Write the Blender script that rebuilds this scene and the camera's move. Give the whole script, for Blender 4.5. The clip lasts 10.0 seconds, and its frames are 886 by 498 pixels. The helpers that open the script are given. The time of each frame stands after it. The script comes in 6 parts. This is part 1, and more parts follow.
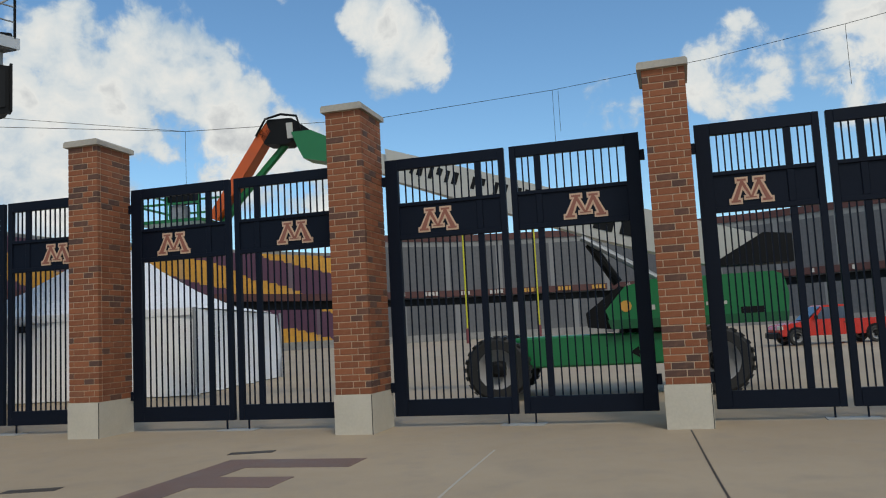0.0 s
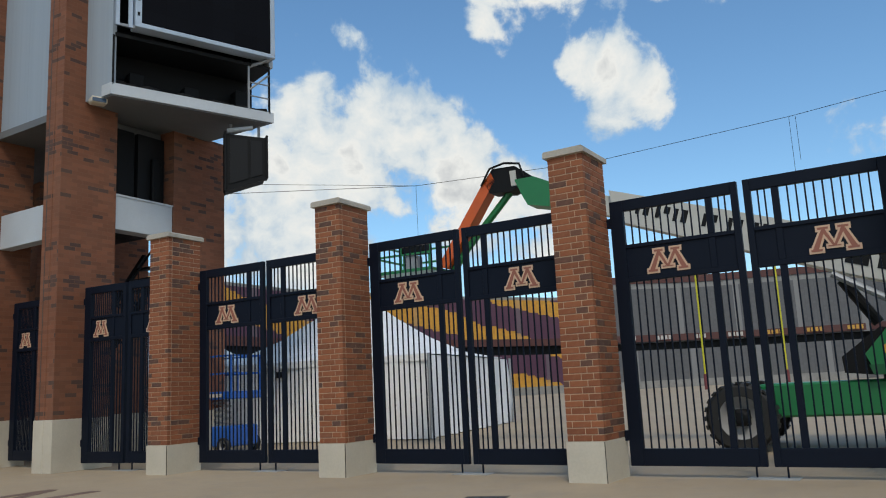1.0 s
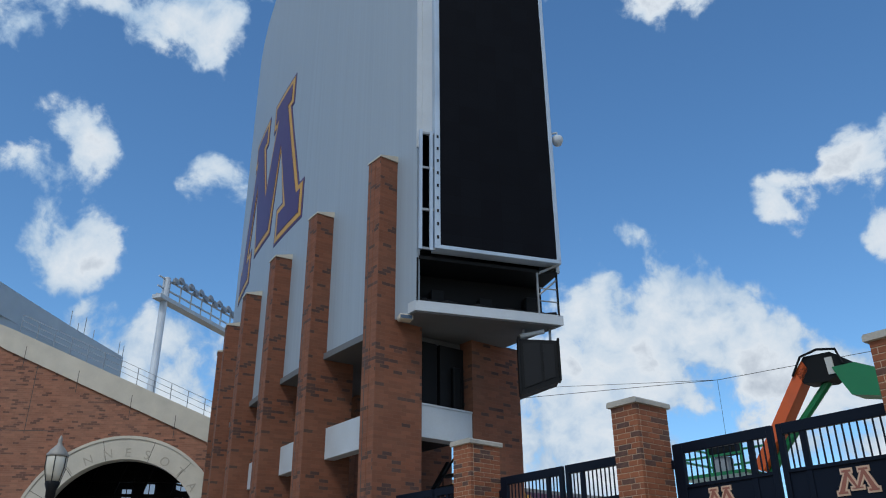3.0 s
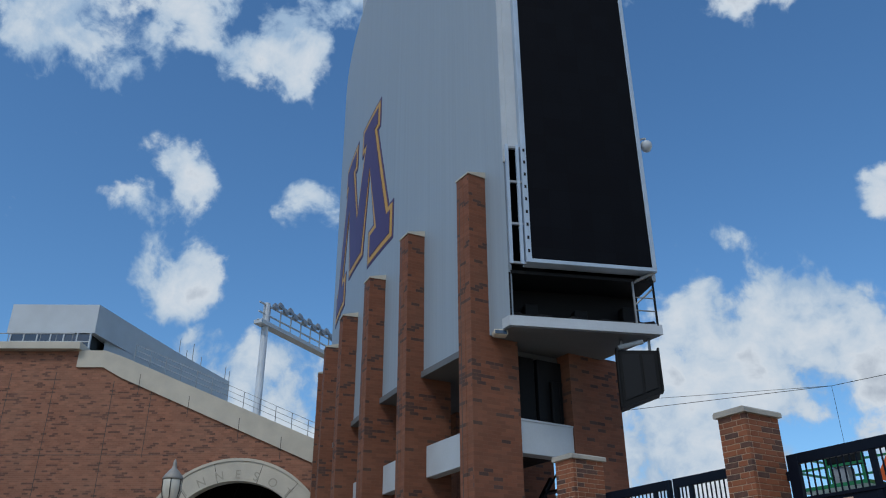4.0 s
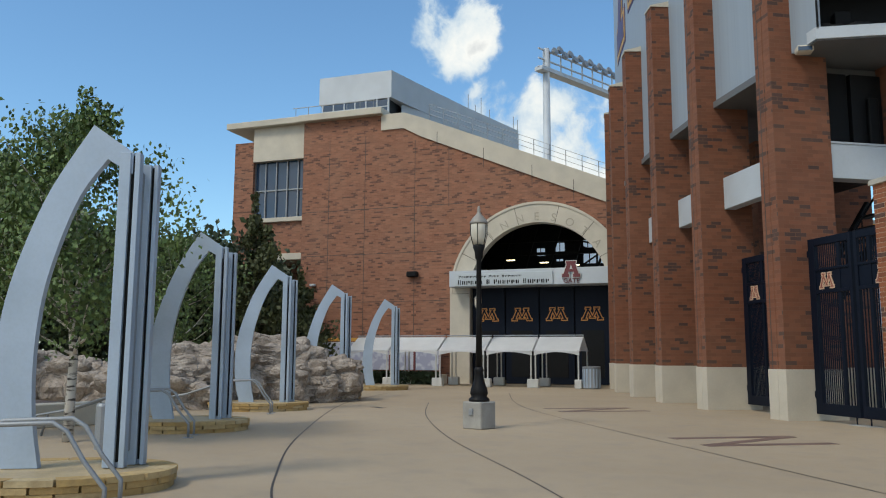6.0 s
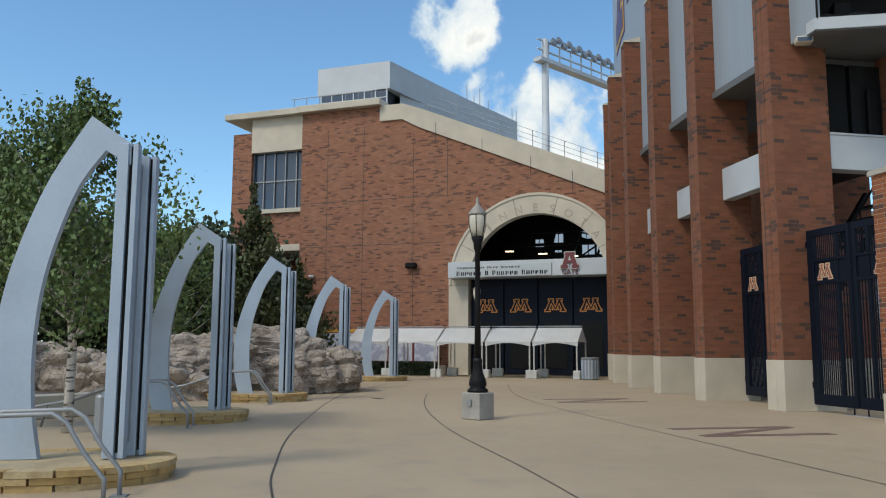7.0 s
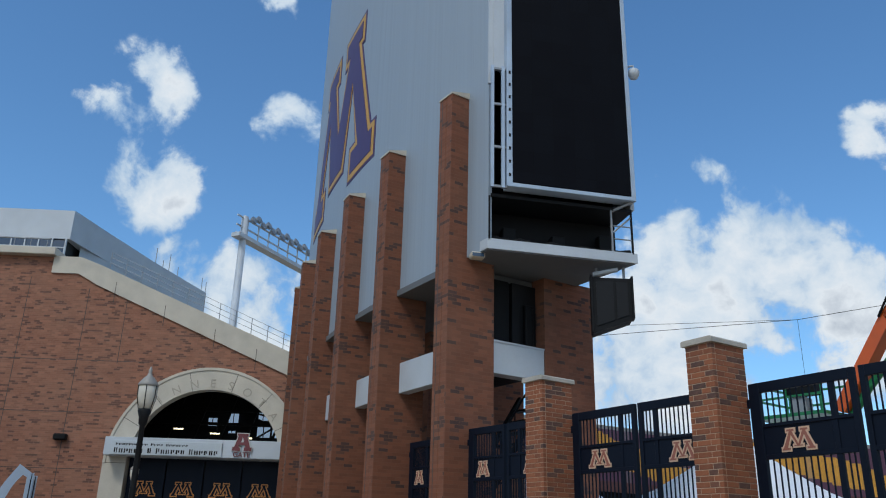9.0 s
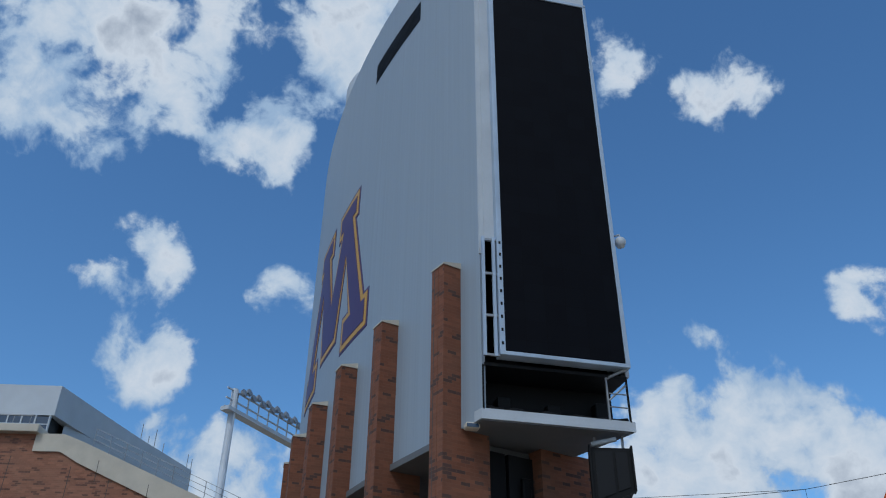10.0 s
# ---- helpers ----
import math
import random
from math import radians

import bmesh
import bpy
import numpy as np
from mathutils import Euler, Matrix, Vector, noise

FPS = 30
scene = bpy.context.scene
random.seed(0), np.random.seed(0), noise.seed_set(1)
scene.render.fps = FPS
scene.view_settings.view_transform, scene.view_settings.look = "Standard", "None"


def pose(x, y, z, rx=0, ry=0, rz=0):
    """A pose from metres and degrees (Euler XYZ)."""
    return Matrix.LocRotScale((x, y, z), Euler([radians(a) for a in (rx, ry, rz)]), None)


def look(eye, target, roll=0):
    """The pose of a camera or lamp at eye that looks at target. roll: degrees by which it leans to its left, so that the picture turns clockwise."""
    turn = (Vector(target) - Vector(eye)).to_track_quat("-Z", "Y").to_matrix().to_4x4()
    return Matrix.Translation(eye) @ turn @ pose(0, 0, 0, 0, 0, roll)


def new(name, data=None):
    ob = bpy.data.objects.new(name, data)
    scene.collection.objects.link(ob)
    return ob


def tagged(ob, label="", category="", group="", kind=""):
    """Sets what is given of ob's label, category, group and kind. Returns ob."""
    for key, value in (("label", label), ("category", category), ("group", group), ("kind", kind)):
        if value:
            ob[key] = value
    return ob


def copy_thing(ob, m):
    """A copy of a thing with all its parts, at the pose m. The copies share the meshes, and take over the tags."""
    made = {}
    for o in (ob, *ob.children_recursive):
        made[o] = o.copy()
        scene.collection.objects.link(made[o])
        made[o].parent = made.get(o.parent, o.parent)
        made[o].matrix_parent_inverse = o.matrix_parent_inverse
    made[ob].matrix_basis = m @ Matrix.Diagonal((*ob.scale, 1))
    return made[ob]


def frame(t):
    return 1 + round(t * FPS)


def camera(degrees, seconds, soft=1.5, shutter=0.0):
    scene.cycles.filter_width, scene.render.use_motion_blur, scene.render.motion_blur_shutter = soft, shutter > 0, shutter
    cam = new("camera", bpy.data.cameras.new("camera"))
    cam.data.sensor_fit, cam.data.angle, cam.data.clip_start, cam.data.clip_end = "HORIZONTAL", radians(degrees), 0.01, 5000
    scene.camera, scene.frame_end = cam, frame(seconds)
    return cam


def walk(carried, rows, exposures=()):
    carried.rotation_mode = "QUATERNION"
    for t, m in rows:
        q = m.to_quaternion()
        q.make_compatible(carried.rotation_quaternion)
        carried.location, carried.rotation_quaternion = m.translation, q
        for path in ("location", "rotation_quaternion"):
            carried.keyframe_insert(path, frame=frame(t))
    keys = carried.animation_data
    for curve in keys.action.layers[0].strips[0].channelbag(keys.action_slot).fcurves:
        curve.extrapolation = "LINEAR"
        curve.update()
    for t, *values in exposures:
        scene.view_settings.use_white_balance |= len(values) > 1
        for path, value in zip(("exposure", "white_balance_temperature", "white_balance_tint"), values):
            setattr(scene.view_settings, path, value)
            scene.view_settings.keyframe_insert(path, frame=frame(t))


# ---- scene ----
# camera and its walk
cam = camera(57.9, 10.0, 1.1)
EYE = (0.0, 0.0, 1.5)
WALK = [(0, -8.14, 5.88, 3.00), (0.5, 0.02, 7.27, 2.47), (1, 8.06, 9.88, 2.80), (1.5, 15.22, 11.12, 2.75), (2, 20.49, 17.26, 2.28),
        (2.5, 25.06, 20.80, 1.30), (2.7, 26.38, 22.51, 0.86), (3.8, 34.94, 27.60, -0.07), (4, 35.86, 25.88, 0.23), (4.5, 38.75, 16.00, 0.65),
        (5, 43.50, 9.87, 0.95), (5.5, 50.36, 7.94, 0.52), (6, 56.59, 7.62, -0.26), (6.2, 57.01, 7.25, -0.12), (7.3, 55.92, 6.91, -0.47),
        (7.5, 54.86, 6.79, -0.72), (8, 44.61, 7.00, -2.17), (8.5, 35.90, 11.73, -2.14), (9, 33.57, 20.25, -1.39), (9.5, 33.69, 29.73, -0.77),
        (10, 33.45, 32.30, -0.45)]
walk(cam, [(t, pose(*EYE, 90 + pitch, roll, yaw)) for t, yaw, pitch, roll in WALK],
     [(0, -0.08, 7150, 8), (1, 0.05, 7150, 8), (2.5, 0.0, 6450, 8), (4, -0.3, 6150, 8), (5, 0.1, 6800, 7), (6, 0.25, 7150, 7), (7.5, 0.3, 7200, 8), (8.5, 0.1, 6700, 7), (9.3, -0.14, 6150, 8), (10, -0.35, 5950, 8)])

# world: blue sky with broken cloud
SUN_AZ, SUN_EL = 188.0, 50.0      # degrees left of the y axis, degrees above the horizon


def way(az, el):
    a, e = radians(az), radians(el)
    return Vector((-math.sin(a) * math.cos(e), math.cos(a) * math.cos(e), math.sin(e)))


class Nodes:
    """Short notation for a node tree."""

    def __init__(self, tree):
        self.tree = tree

    def add(self, kind, props=None, **inputs):
        node = self.tree.nodes.new(kind)
        for key, value in (props or {}).items():
            setattr(node, key, value)
        for key, value in inputs.items():
            self.put(node, key, value)
        return node

    def put(self, node, key, value):
        slot = node.inputs[int(key[1:])] if key[0] == "i" and key[1:].isdigit() else node.inputs[key.replace("_", " ")]
        if isinstance(value, bpy.types.NodeSocket):
            self.tree.links.new(value, slot)
        else:
            slot.default_value = value

    def math(self, op, a, b=0.0, clamp=False):
        return self.add("ShaderNodeMath", {"operation": op, "use_clamp": clamp}, i0=a, i1=b).outputs[0]

    def mix(self, fac, a, b, blend="MIX"):
        node = self.add("ShaderNodeMix", {"data_type": "RGBA", "blend_type": blend})
        for slot, value in ((node.inputs[0], fac), (node.inputs[6], a), (node.inputs[7], b)):
            if isinstance(value, bpy.types.NodeSocket):
                self.tree.links.new(value, slot)
            else:
                slot.default_value = value
        return node.outputs[2]

    def ramp(self, fac, stops, mode="LINEAR"):
        node = self.add("ShaderNodeValToRGB", None, Fac=fac)
        node.color_ramp.interpolation = mode
        el = node.color_ramp.elements
        while len(el) < len(stops):
            el.new(0.5)
        for e, (p, c) in zip(el, stops):
            e.position, e.color = p, c if isinstance(c, tuple) else (c, c, c, 1)
        return node.outputs[0]

    def noise(self, vector, scale, detail=4.0, rough=0.55):
        return self.add("ShaderNodeTexNoise", None, Vector=vector, Scale=scale, Detail=detail, Roughness=rough).outputs[0]


def grey(v, a=1.0):
    return (v, v, v, a)


world = bpy.data.worlds.new("sky")
scene.world = world
world.use_nodes = True
w = Nodes(world.node_tree)
w.tree.nodes.clear()
sky = w.add("ShaderNodeTexSky", {"sky_type": "NISHITA", "sun_disc": False, "sun_elevation": radians(SUN_EL), "sun_rotation": radians(-SUN_AZ),
                                 "air_density": 1.0, "dust_density": 0.6, "ozone_density": 2.2}).outputs[0]
direction = w.add("ShaderNodeTexCoord").outputs["Generated"]
# cloud banks: azimuth, elevation, half width, strength
BANKS = [(13.9, 17.2, 4.6, 1.0), (9.2, 16.2, 3.8, 0.92), (18.3, 16.4, 4.4, 0.9), (5, 13, 4.2, 0.8), (20, 13, 7, 0.85), (1, 11, 4, 0.7), (-5.4, 21.8, 3.0, 0.84),
         (-5.2, 18.6, 2.2, 0.74), (-7.2, 20.0, 2.4, 0.72), (-29.5, 16.0, 3.2, 0.86), (-21.4, 15.4, 2.4, 0.62), (-38.5, 15.5, 4, 0.88), (2.6, 25.5, 2.0, 0.62), (-2.3, 26.4, 2.3, 0.66),
         (-6.3, 27.0, 2.2, 0.66), (-10, 27.6, 2.6, 0.8), (57.7, 28.6, 2.9, 0.72), (56.6, 22.8, 3.2, 0.7), (46.4, 28.2, 2.0, 0.68), (15.9, 24.8, 2.0, 0.6), (68, 41.8, 6, 0.88),
         (59.5, 42.8, 5, 0.82), (50.4, 38.7, 3.4, 0.68), (43.4, 46.9, 5, 0.82), (50, 46, 4, 0.7), (36, 53, 7, 0.8), (10.4, 40.4, 2.0, 0.62), (6.8, 41.2, 2.4, 0.64), (18.9, 44.3, 3, 0.62),
         (1.8, 25.4, 1.6, 0.5), (48.5, 15.2, 4.2, 0.95), (52.5, 16.6, 2.6, 0.85)]
mask = None
for az, el, half, power in BANKS:
    dot = w.add("ShaderNodeVectorMath", {"operation": "DOT_PRODUCT"}, i0=direction, i1=way(az, el)).outputs["Value"]
    edge = math.cos(radians(half * 1.7))
    lobe = w.math("MULTIPLY", w.add("ShaderNodeMapRange", {"interpolation_type": "SMOOTHSTEP"}, Value=dot, From_Min=edge, From_Max=math.cos(radians(half * 0.1))).outputs[0], power)
    mask = lobe if mask is None else w.math("MAXIMUM", mask, lobe)
# elsewhere the same kind of sky goes on
side = w.noise(direction, 3.2, 3.0)
behind = w.add("ShaderNodeMapRange", None, Value=w.add("ShaderNodeVectorMath", {"operation": "DOT_PRODUCT"}, i0=direction, i1=way(20, 10)).outputs["Value"],
               From_Min=0.55, From_Max=0.1).outputs[0]
mask = w.math("MAXIMUM", mask, w.math("MULTIPLY", behind, w.math("MULTIPLY", side, 1.35)))
warp = w.add("ShaderNodeVectorMath", {"operation": "ADD"}, i0=direction, i1=w.add("ShaderNodeVectorMath", {"operation": "SCALE"},
             i0=w.add("ShaderNodeTexNoise", None, Vector=direction, Scale=9.0, Detail=3.0).outputs[1], Scale=0.05).outputs[0]).outputs[0]
puff = w.noise(warp, 13.0, 9.0, 0.58)
body = w.math("ADD", mask, w.math("MULTIPLY", w.math("SUBTRACT", puff, 0.5), 2.5))
cover = w.add("ShaderNodeMapRange", {"interpolation_type": "SMOOTHSTEP"}, Value=body, From_Min=0.44, From_Max=0.78).outputs[0]
shade = w.noise(warp, 7.0, 6.0, 0.55)
thick = w.add("ShaderNodeMapRange", None, Value=w.math("ADD", body, w.math("MULTIPLY", w.math("SUBTRACT", shade, 0.5), 1.6)), From_Min=0.5, From_Max=1.5).outputs[0]
white = w.ramp(thick, [(0.0, (0.42, 0.56, 0.74, 1)), (0.3, (0.66, 0.74, 0.83, 1)), (0.55, (0.78, 0.82, 0.87, 1)), (1.0, (0.44, 0.49, 0.57, 1))])
lit_sky = w.add("ShaderNodeHueSaturation", None, Saturation=1.06, Value=1.0, Color=w.mix(1.0, sky, (0.122, 0.151, 0.168, 1), "MULTIPLY")).outputs[0]
cloudy = w.mix(cover, lit_sky, white)
background = w.add("ShaderNodeBackground", None, Color=cloudy, Strength=1.0)
w.tree.links.new(background.outputs[0], w.add("ShaderNodeOutputWorld").inputs[0])

sun = new("sun", bpy.data.lights.new("sun", "SUN"))
sun.data.energy, sun.data.angle, sun.data.color = 1.35, radians(12), (1.0, 0.95, 0.88)
sun.matrix_world = look(way(SUN_AZ, SUN_EL) * 100, (0, 0, 0))

# ---- materials ----
def material(name, build, rough=0.6, metal=0.0, bump=0.0, spec=0.5):
    """build(n, co, uv) gives the colour, or (colour, height, roughness)."""
    m = bpy.data.materials.new(name)
    m.use_nodes = True
    n = Nodes(m.node_tree)
    bsdf = m.node_tree.nodes["Principled BSDF"]
    tc = n.add("ShaderNodeTexCoord")
    got = build(n, tc.outputs["Object"], tc.outputs["UV"])
    got = got if isinstance(got, tuple) and len(got) == 3 and not isinstance(got[0], float) else (got, None, None)
    n.put(bsdf, "Base Color", got[0])
    n.put(bsdf, "Roughness", got[2] if got[2] is not None else rough)
    n.put(bsdf, "Metallic", metal)
    n.put(bsdf, "Specular IOR Level", spec)
    if got[1] is not None and bump:
        n.put(bsdf, "Normal", n.add("ShaderNodeBump", None, Strength=0.7, Distance=bump, Height=got[1]).outputs[0])
    return m


def worn(base, dark=0.75, fine=40.0, coarse=1.3, speck=0.12):
    """Two scales of variation round one colour."""
    lo = tuple(c * dark for c in base) + (1,)
    hi = tuple(min(1, c * (2 - dark) ** 0.6) for c in base) + (1,)

    def build(n, co, uv):
        big = n.noise(co, coarse, 5.0)
        small = n.noise(co, fine, 3.0)
        col = n.mix(n.ramp(big, [(0.3, 0.0), (0.7, 1.0)]), lo, hi)
        col = n.mix(n.math("MULTIPLY", n.ramp(small, [(0.35, 1.0), (0.6, 0.0)]), speck), col, tuple(c * 0.35 for c in base) + (1,))
        return col, small, n.ramp(big, [(0.3, 0.45), (0.7, 0.7)])
    return build


def brick_wall(dark_share, body, dark, mortar, tile=0.3048, row=0.1016, joint=0.009):
    """Running bond in metres on the UV of the wall, some bricks dark."""
    def build(n, co, uv):
        tex = n.add("ShaderNodeTexBrick", {"offset": 0.5}, Vector=uv, Color1=grey(0), Color2=grey(1), Mortar=grey(0), Scale=1.0, Mortar_Size=joint / 2, Mortar_Smooth=0.1, Bias=0.0, Brick_Width=tile, Row_Height=row)
        value = tex.outputs["Color"]
        face = n.ramp(value, [(0.0, tuple(c * 0.8 for c in body) + (1,)), (0.6, tuple(body) + (1,)), (1.0 - dark_share - 0.01, tuple(c * 1.15 for c in body) + (1,)), (1.0 - dark_share, tuple(dark) + (1,)), (1.0, tuple(c * 0.7 for c in dark) + (1,))], "LINEAR")
        grain = n.noise(co, 60.0, 3.0)
        stain = n.noise(co, 0.5, 5.0)
        face = n.mix(n.math("MULTIPLY", grain, 0.25), face, (0.05, 0.03, 0.02, 1))
        face = n.mix(n.ramp(stain, [(0.4, 0.0), (0.75, 0.22)]), face, (0.30, 0.20, 0.14, 1))
        colour = n.mix(tex.outputs["Fac"], face, tuple(mortar) + (1,))
        height = n.math("ADD", n.math("MULTIPLY", tex.outputs["Fac"], -1.0), n.math("MULTIPLY", grain, 0.3))
        return colour, height, None
    return build


def plain(col, rough=0.6, metal=0.0):
    return lambda n, co, uv: (n.mix(n.ramp(n.noise(co, 3.0, 5.0), [(0.35, 0.0), (0.7, 0.25)]), tuple(col) + (1,), tuple(c * 0.6 for c in col) + (1,)))


BRICK, DARK, MORTAR = (0.235, 0.078, 0.034), (0.075, 0.040, 0.033), (0.40, 0.27, 0.17)
M = {}
M["pier_brick"] = material("pier_brick", brick_wall(0.12, (0.215, 0.074, 0.036), (0.085, 0.042, 0.034), (0.20, 0.088, 0.05)), 0.85, bump=0.006)
M["hall_brick"] = material("hall_brick", brick_wall(0.15, (0.335, 0.143, 0.086), (0.175, 0.080, 0.057), (0.31, 0.17, 0.115), joint=0.008), 0.88, bump=0.004)


def single_brick(n, co, uv):
    r = n.add("ShaderNodeObjectInfo").outputs["Random"]
    col = n.ramp(r, [(0.0, (0.21, 0.066, 0.028, 1)), (0.4, (0.28, 0.088, 0.036, 1)), (0.83, (0.34, 0.112, 0.046, 1)), (0.86, (0.135, 0.06, 0.04, 1)), (1.0, (0.09, 0.047, 0.037, 1))])
    grain = n.noise(co, 55.0, 4.0)
    blot = n.noise(co, 9.0, 3.0)
    col = n.mix(n.math("MULTIPLY", grain, 0.3), col, (0.05, 0.025, 0.018, 1))
    return n.mix(n.ramp(blot, [(0.5, 0.0), (0.8, 0.2)]), col, (0.36, 0.18, 0.10, 1)), grain, None


M["brick"] = material("brick", single_brick, 0.85, bump=0.003)
M["mortar"] = material("mortar", worn((0.50, 0.35, 0.24), 0.88), 0.95, bump=0.002)
M["precast"] = material("precast", worn((0.56, 0.51, 0.42), 0.86, 30.0, 0.9, 0.08), 0.8, bump=0.002)
M["cap"] = material("cap", worn((0.42, 0.385, 0.33), 0.8, 25.0, 1.5, 0.15), 0.85, bump=0.003)
M["navy"] = material("navy", plain((0.004, 0.0075, 0.017)), 0.5, spec=0.15)
M["emblem_face"] = material("emblem_face", plain((0.30, 0.105, 0.07)), 0.5)
M["emblem_rim"] = material("emblem_rim", plain((0.62, 0.42, 0.29)), 0.5)
M["emblem_gold"] = material("emblem_gold", plain((0.65, 0.26, 0.06)), 0.5)


def skin_build(n, co, uv):
    seams = n.add("ShaderNodeTexBrick", {"offset": 0.0}, Vector=uv, Color1=grey(0.45), Color2=grey(0.55), Mortar=grey(0), Scale=1.0, Mortar_Size=0.006, Mortar_Smooth=0.1, Brick_Width=0.92, Row_Height=40.0)
    streak = n.noise(n.add("ShaderNodeMapping", None, Vector=co, Scale=(6.0, 6.0, 0.12)).outputs[0], 1.0, 5.0)
    col = n.mix(n.ramp(streak, [(0.35, 0.0), (0.75, 0.35)]), (0.29, 0.345, 0.405, 1), (0.225, 0.265, 0.31, 1))
    return n.mix(n.math("MULTIPLY", seams.outputs["Fac"], 0.35), col, (0.2, 0.2, 0.22, 1)), streak, None


M["skin"] = material("skin", skin_build, 0.5, 0.0, bump=0.002)
M["white_metal"] = material("white_metal", worn((0.50, 0.54, 0.58), 0.88, 20.0, 0.6, 0.05), 0.4, 0.1)
# dark grey for soffits, with the shade of undersides in the colour
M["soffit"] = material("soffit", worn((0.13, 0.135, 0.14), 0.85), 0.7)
M["silver"] = material("silver", worn((0.42, 0.51, 0.62), 0.84, 30.0, 0.8, 0.07), 0.36, 0.3)
M["galv"] = material("galv", worn((0.33, 0.35, 0.37), 0.8), 0.5, 0.6)
M["screen"] = material("screen", lambda n, co, uv: n.add("ShaderNodeTexBrick", {"offset": 0.0}, Vector=uv, Color1=(0.003, 0.0035, 0.006, 1), Color2=(0.004, 0.005, 0.008, 1), Mortar=grey(0.002), Scale=1.0, Mortar_Size=0.004, Brick_Width=0.64, Row_Height=0.64).outputs[0], 0.7, spec=0.08)
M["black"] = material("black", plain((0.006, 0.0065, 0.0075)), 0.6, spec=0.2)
# near-black for dark parts and for the shade inside enclosed spaces
M["shade_and_dark"] = material("shade_and_dark", worn((0.012, 0.013, 0.015), 0.7), 0.9, spec=0.2)
M["glass"] = material("glass", lambda n, co, uv: (0.03, 0.06, 0.11, 1), 0.06, 0.0, spec=0.9)
M["tower_purple"] = material("tower_purple", plain((0.062, 0.026, 0.105)), 0.45)
M["tower_gold"] = material("tower_gold", plain((0.55, 0.30, 0.04)), 0.45)


def plaza_build(n, co, uv):
    big = n.noise(co, 0.16, 6.0, 0.6)
    mid = n.noise(co, 1.7, 6.0, 0.6)
    fine = n.noise(co, 90.0, 3.0)
    col = n.mix(n.ramp(big, [(0.3, 0.0), (0.7, 1.0)]), (0.375, 0.285, 0.187, 1), (0.475, 0.372, 0.253, 1))
    col = n.mix(n.ramp(mid, [(0.30, 0.30), (0.5, 0.0)]), col, (0.20, 0.165, 0.13, 1))
    col = n.mix(n.ramp(n.noise(co, 4.5, 4.0), [(0.70, 0.0), (0.76, 0.30)]), col, (0.45, 0.41, 0.35, 1))
    col = n.mix(n.math("MULTIPLY", fine, 0.3), col, (0.20, 0.17, 0.14, 1))
    return col, fine, n.ramp(mid, [(0.3, 0.65), (0.7, 0.85)])


M["plaza"] = material("plaza", plaza_build, 0.8, bump=0.002)
M["paver"] = material("paver", worn((0.20, 0.125, 0.10), 0.75, 60.0, 1.5, 0.25), 0.85, bump=0.002)
M["joint"] = material("joint", worn((0.06, 0.05, 0.042), 0.7), 0.9)
M["white_block"] = material("white_block", worn((0.55, 0.55, 0.53), 0.85), 0.7)
M["lamp_black"] = material("lamp_black", plain((0.008, 0.008, 0.009)), 0.45, spec=0.2)
M["globe"] = material("globe", plain((0.62, 0.58, 0.49)), 0.25)
M["pale_concrete"] = material("pale_concrete", worn((0.36, 0.35, 0.325), 0.75, 40.0, 3.0, 0.2), 0.9, bump=0.003)


def ashlar_build(n, co, uv):
    r = n.add("ShaderNodeObjectInfo").outputs["Random"]
    col = n.ramp(r, [(0.0, (0.42, 0.27, 0.10, 1)), (0.5, (0.52, 0.36, 0.15, 1)), (1.0, (0.56, 0.45, 0.27, 1))])
    g = n.noise(co, 9.0, 6.0, 0.65)
    return n.mix(n.ramp(g, [(0.35, 0.5), (0.65, 0.0)]), col, (0.27, 0.18, 0.09, 1)), g, None


M["ashlar"] = material("ashlar", ashlar_build, 0.9, bump=0.03)


# ---- builders ----
def box_uv(bm):
    layer = bm.loops.layers.uv.verify()
    for f in bm.faces:
        nx, ny, nz = f.normal
        if abs(nz) > 0.7:
            a, b = Vector((1, 0, 0)), Vector((0, 1, 0))
        else:
            a, b = Vector((-ny, nx, 0)).normalized(), Vector((0, 0, 1))
        for loop in f.loops:
            loop[layer].uv = (loop.vert.co.dot(a), loop.vert.co.dot(b))


def mesh_of(name, bm, mat, smooth=False):
    bm.normal_update()
    box_uv(bm)
    me = bpy.data.meshes.new(name)
    bm.to_mesh(me)
    bm.free()
    if mat is not None:
        me.materials.append(mat)
    if smooth:
        me.polygons.foreach_set("use_smooth", [True] * len(me.polygons))
    return me


def part(name, bm, mat, parent=None, label="", smooth=False, m=None):
    ob = new(name, mesh_of(name, bm, mat, smooth))
    ob.parent = parent
    if m is not None:
        ob.matrix_basis = m
    if label:
        tagged(ob, label)
    return ob


def piece(name, mesh, parent, m):
    ob = new(name, mesh)
    ob.parent, ob.matrix_basis = parent, m
    return ob


def thing(name, label, category, m=None, group="", kind=""):
    ob = new(name)
    ob.empty_display_size = 0.3
    if m is not None:
        ob.matrix_basis = m
    return tagged(ob, label, category, group, kind)


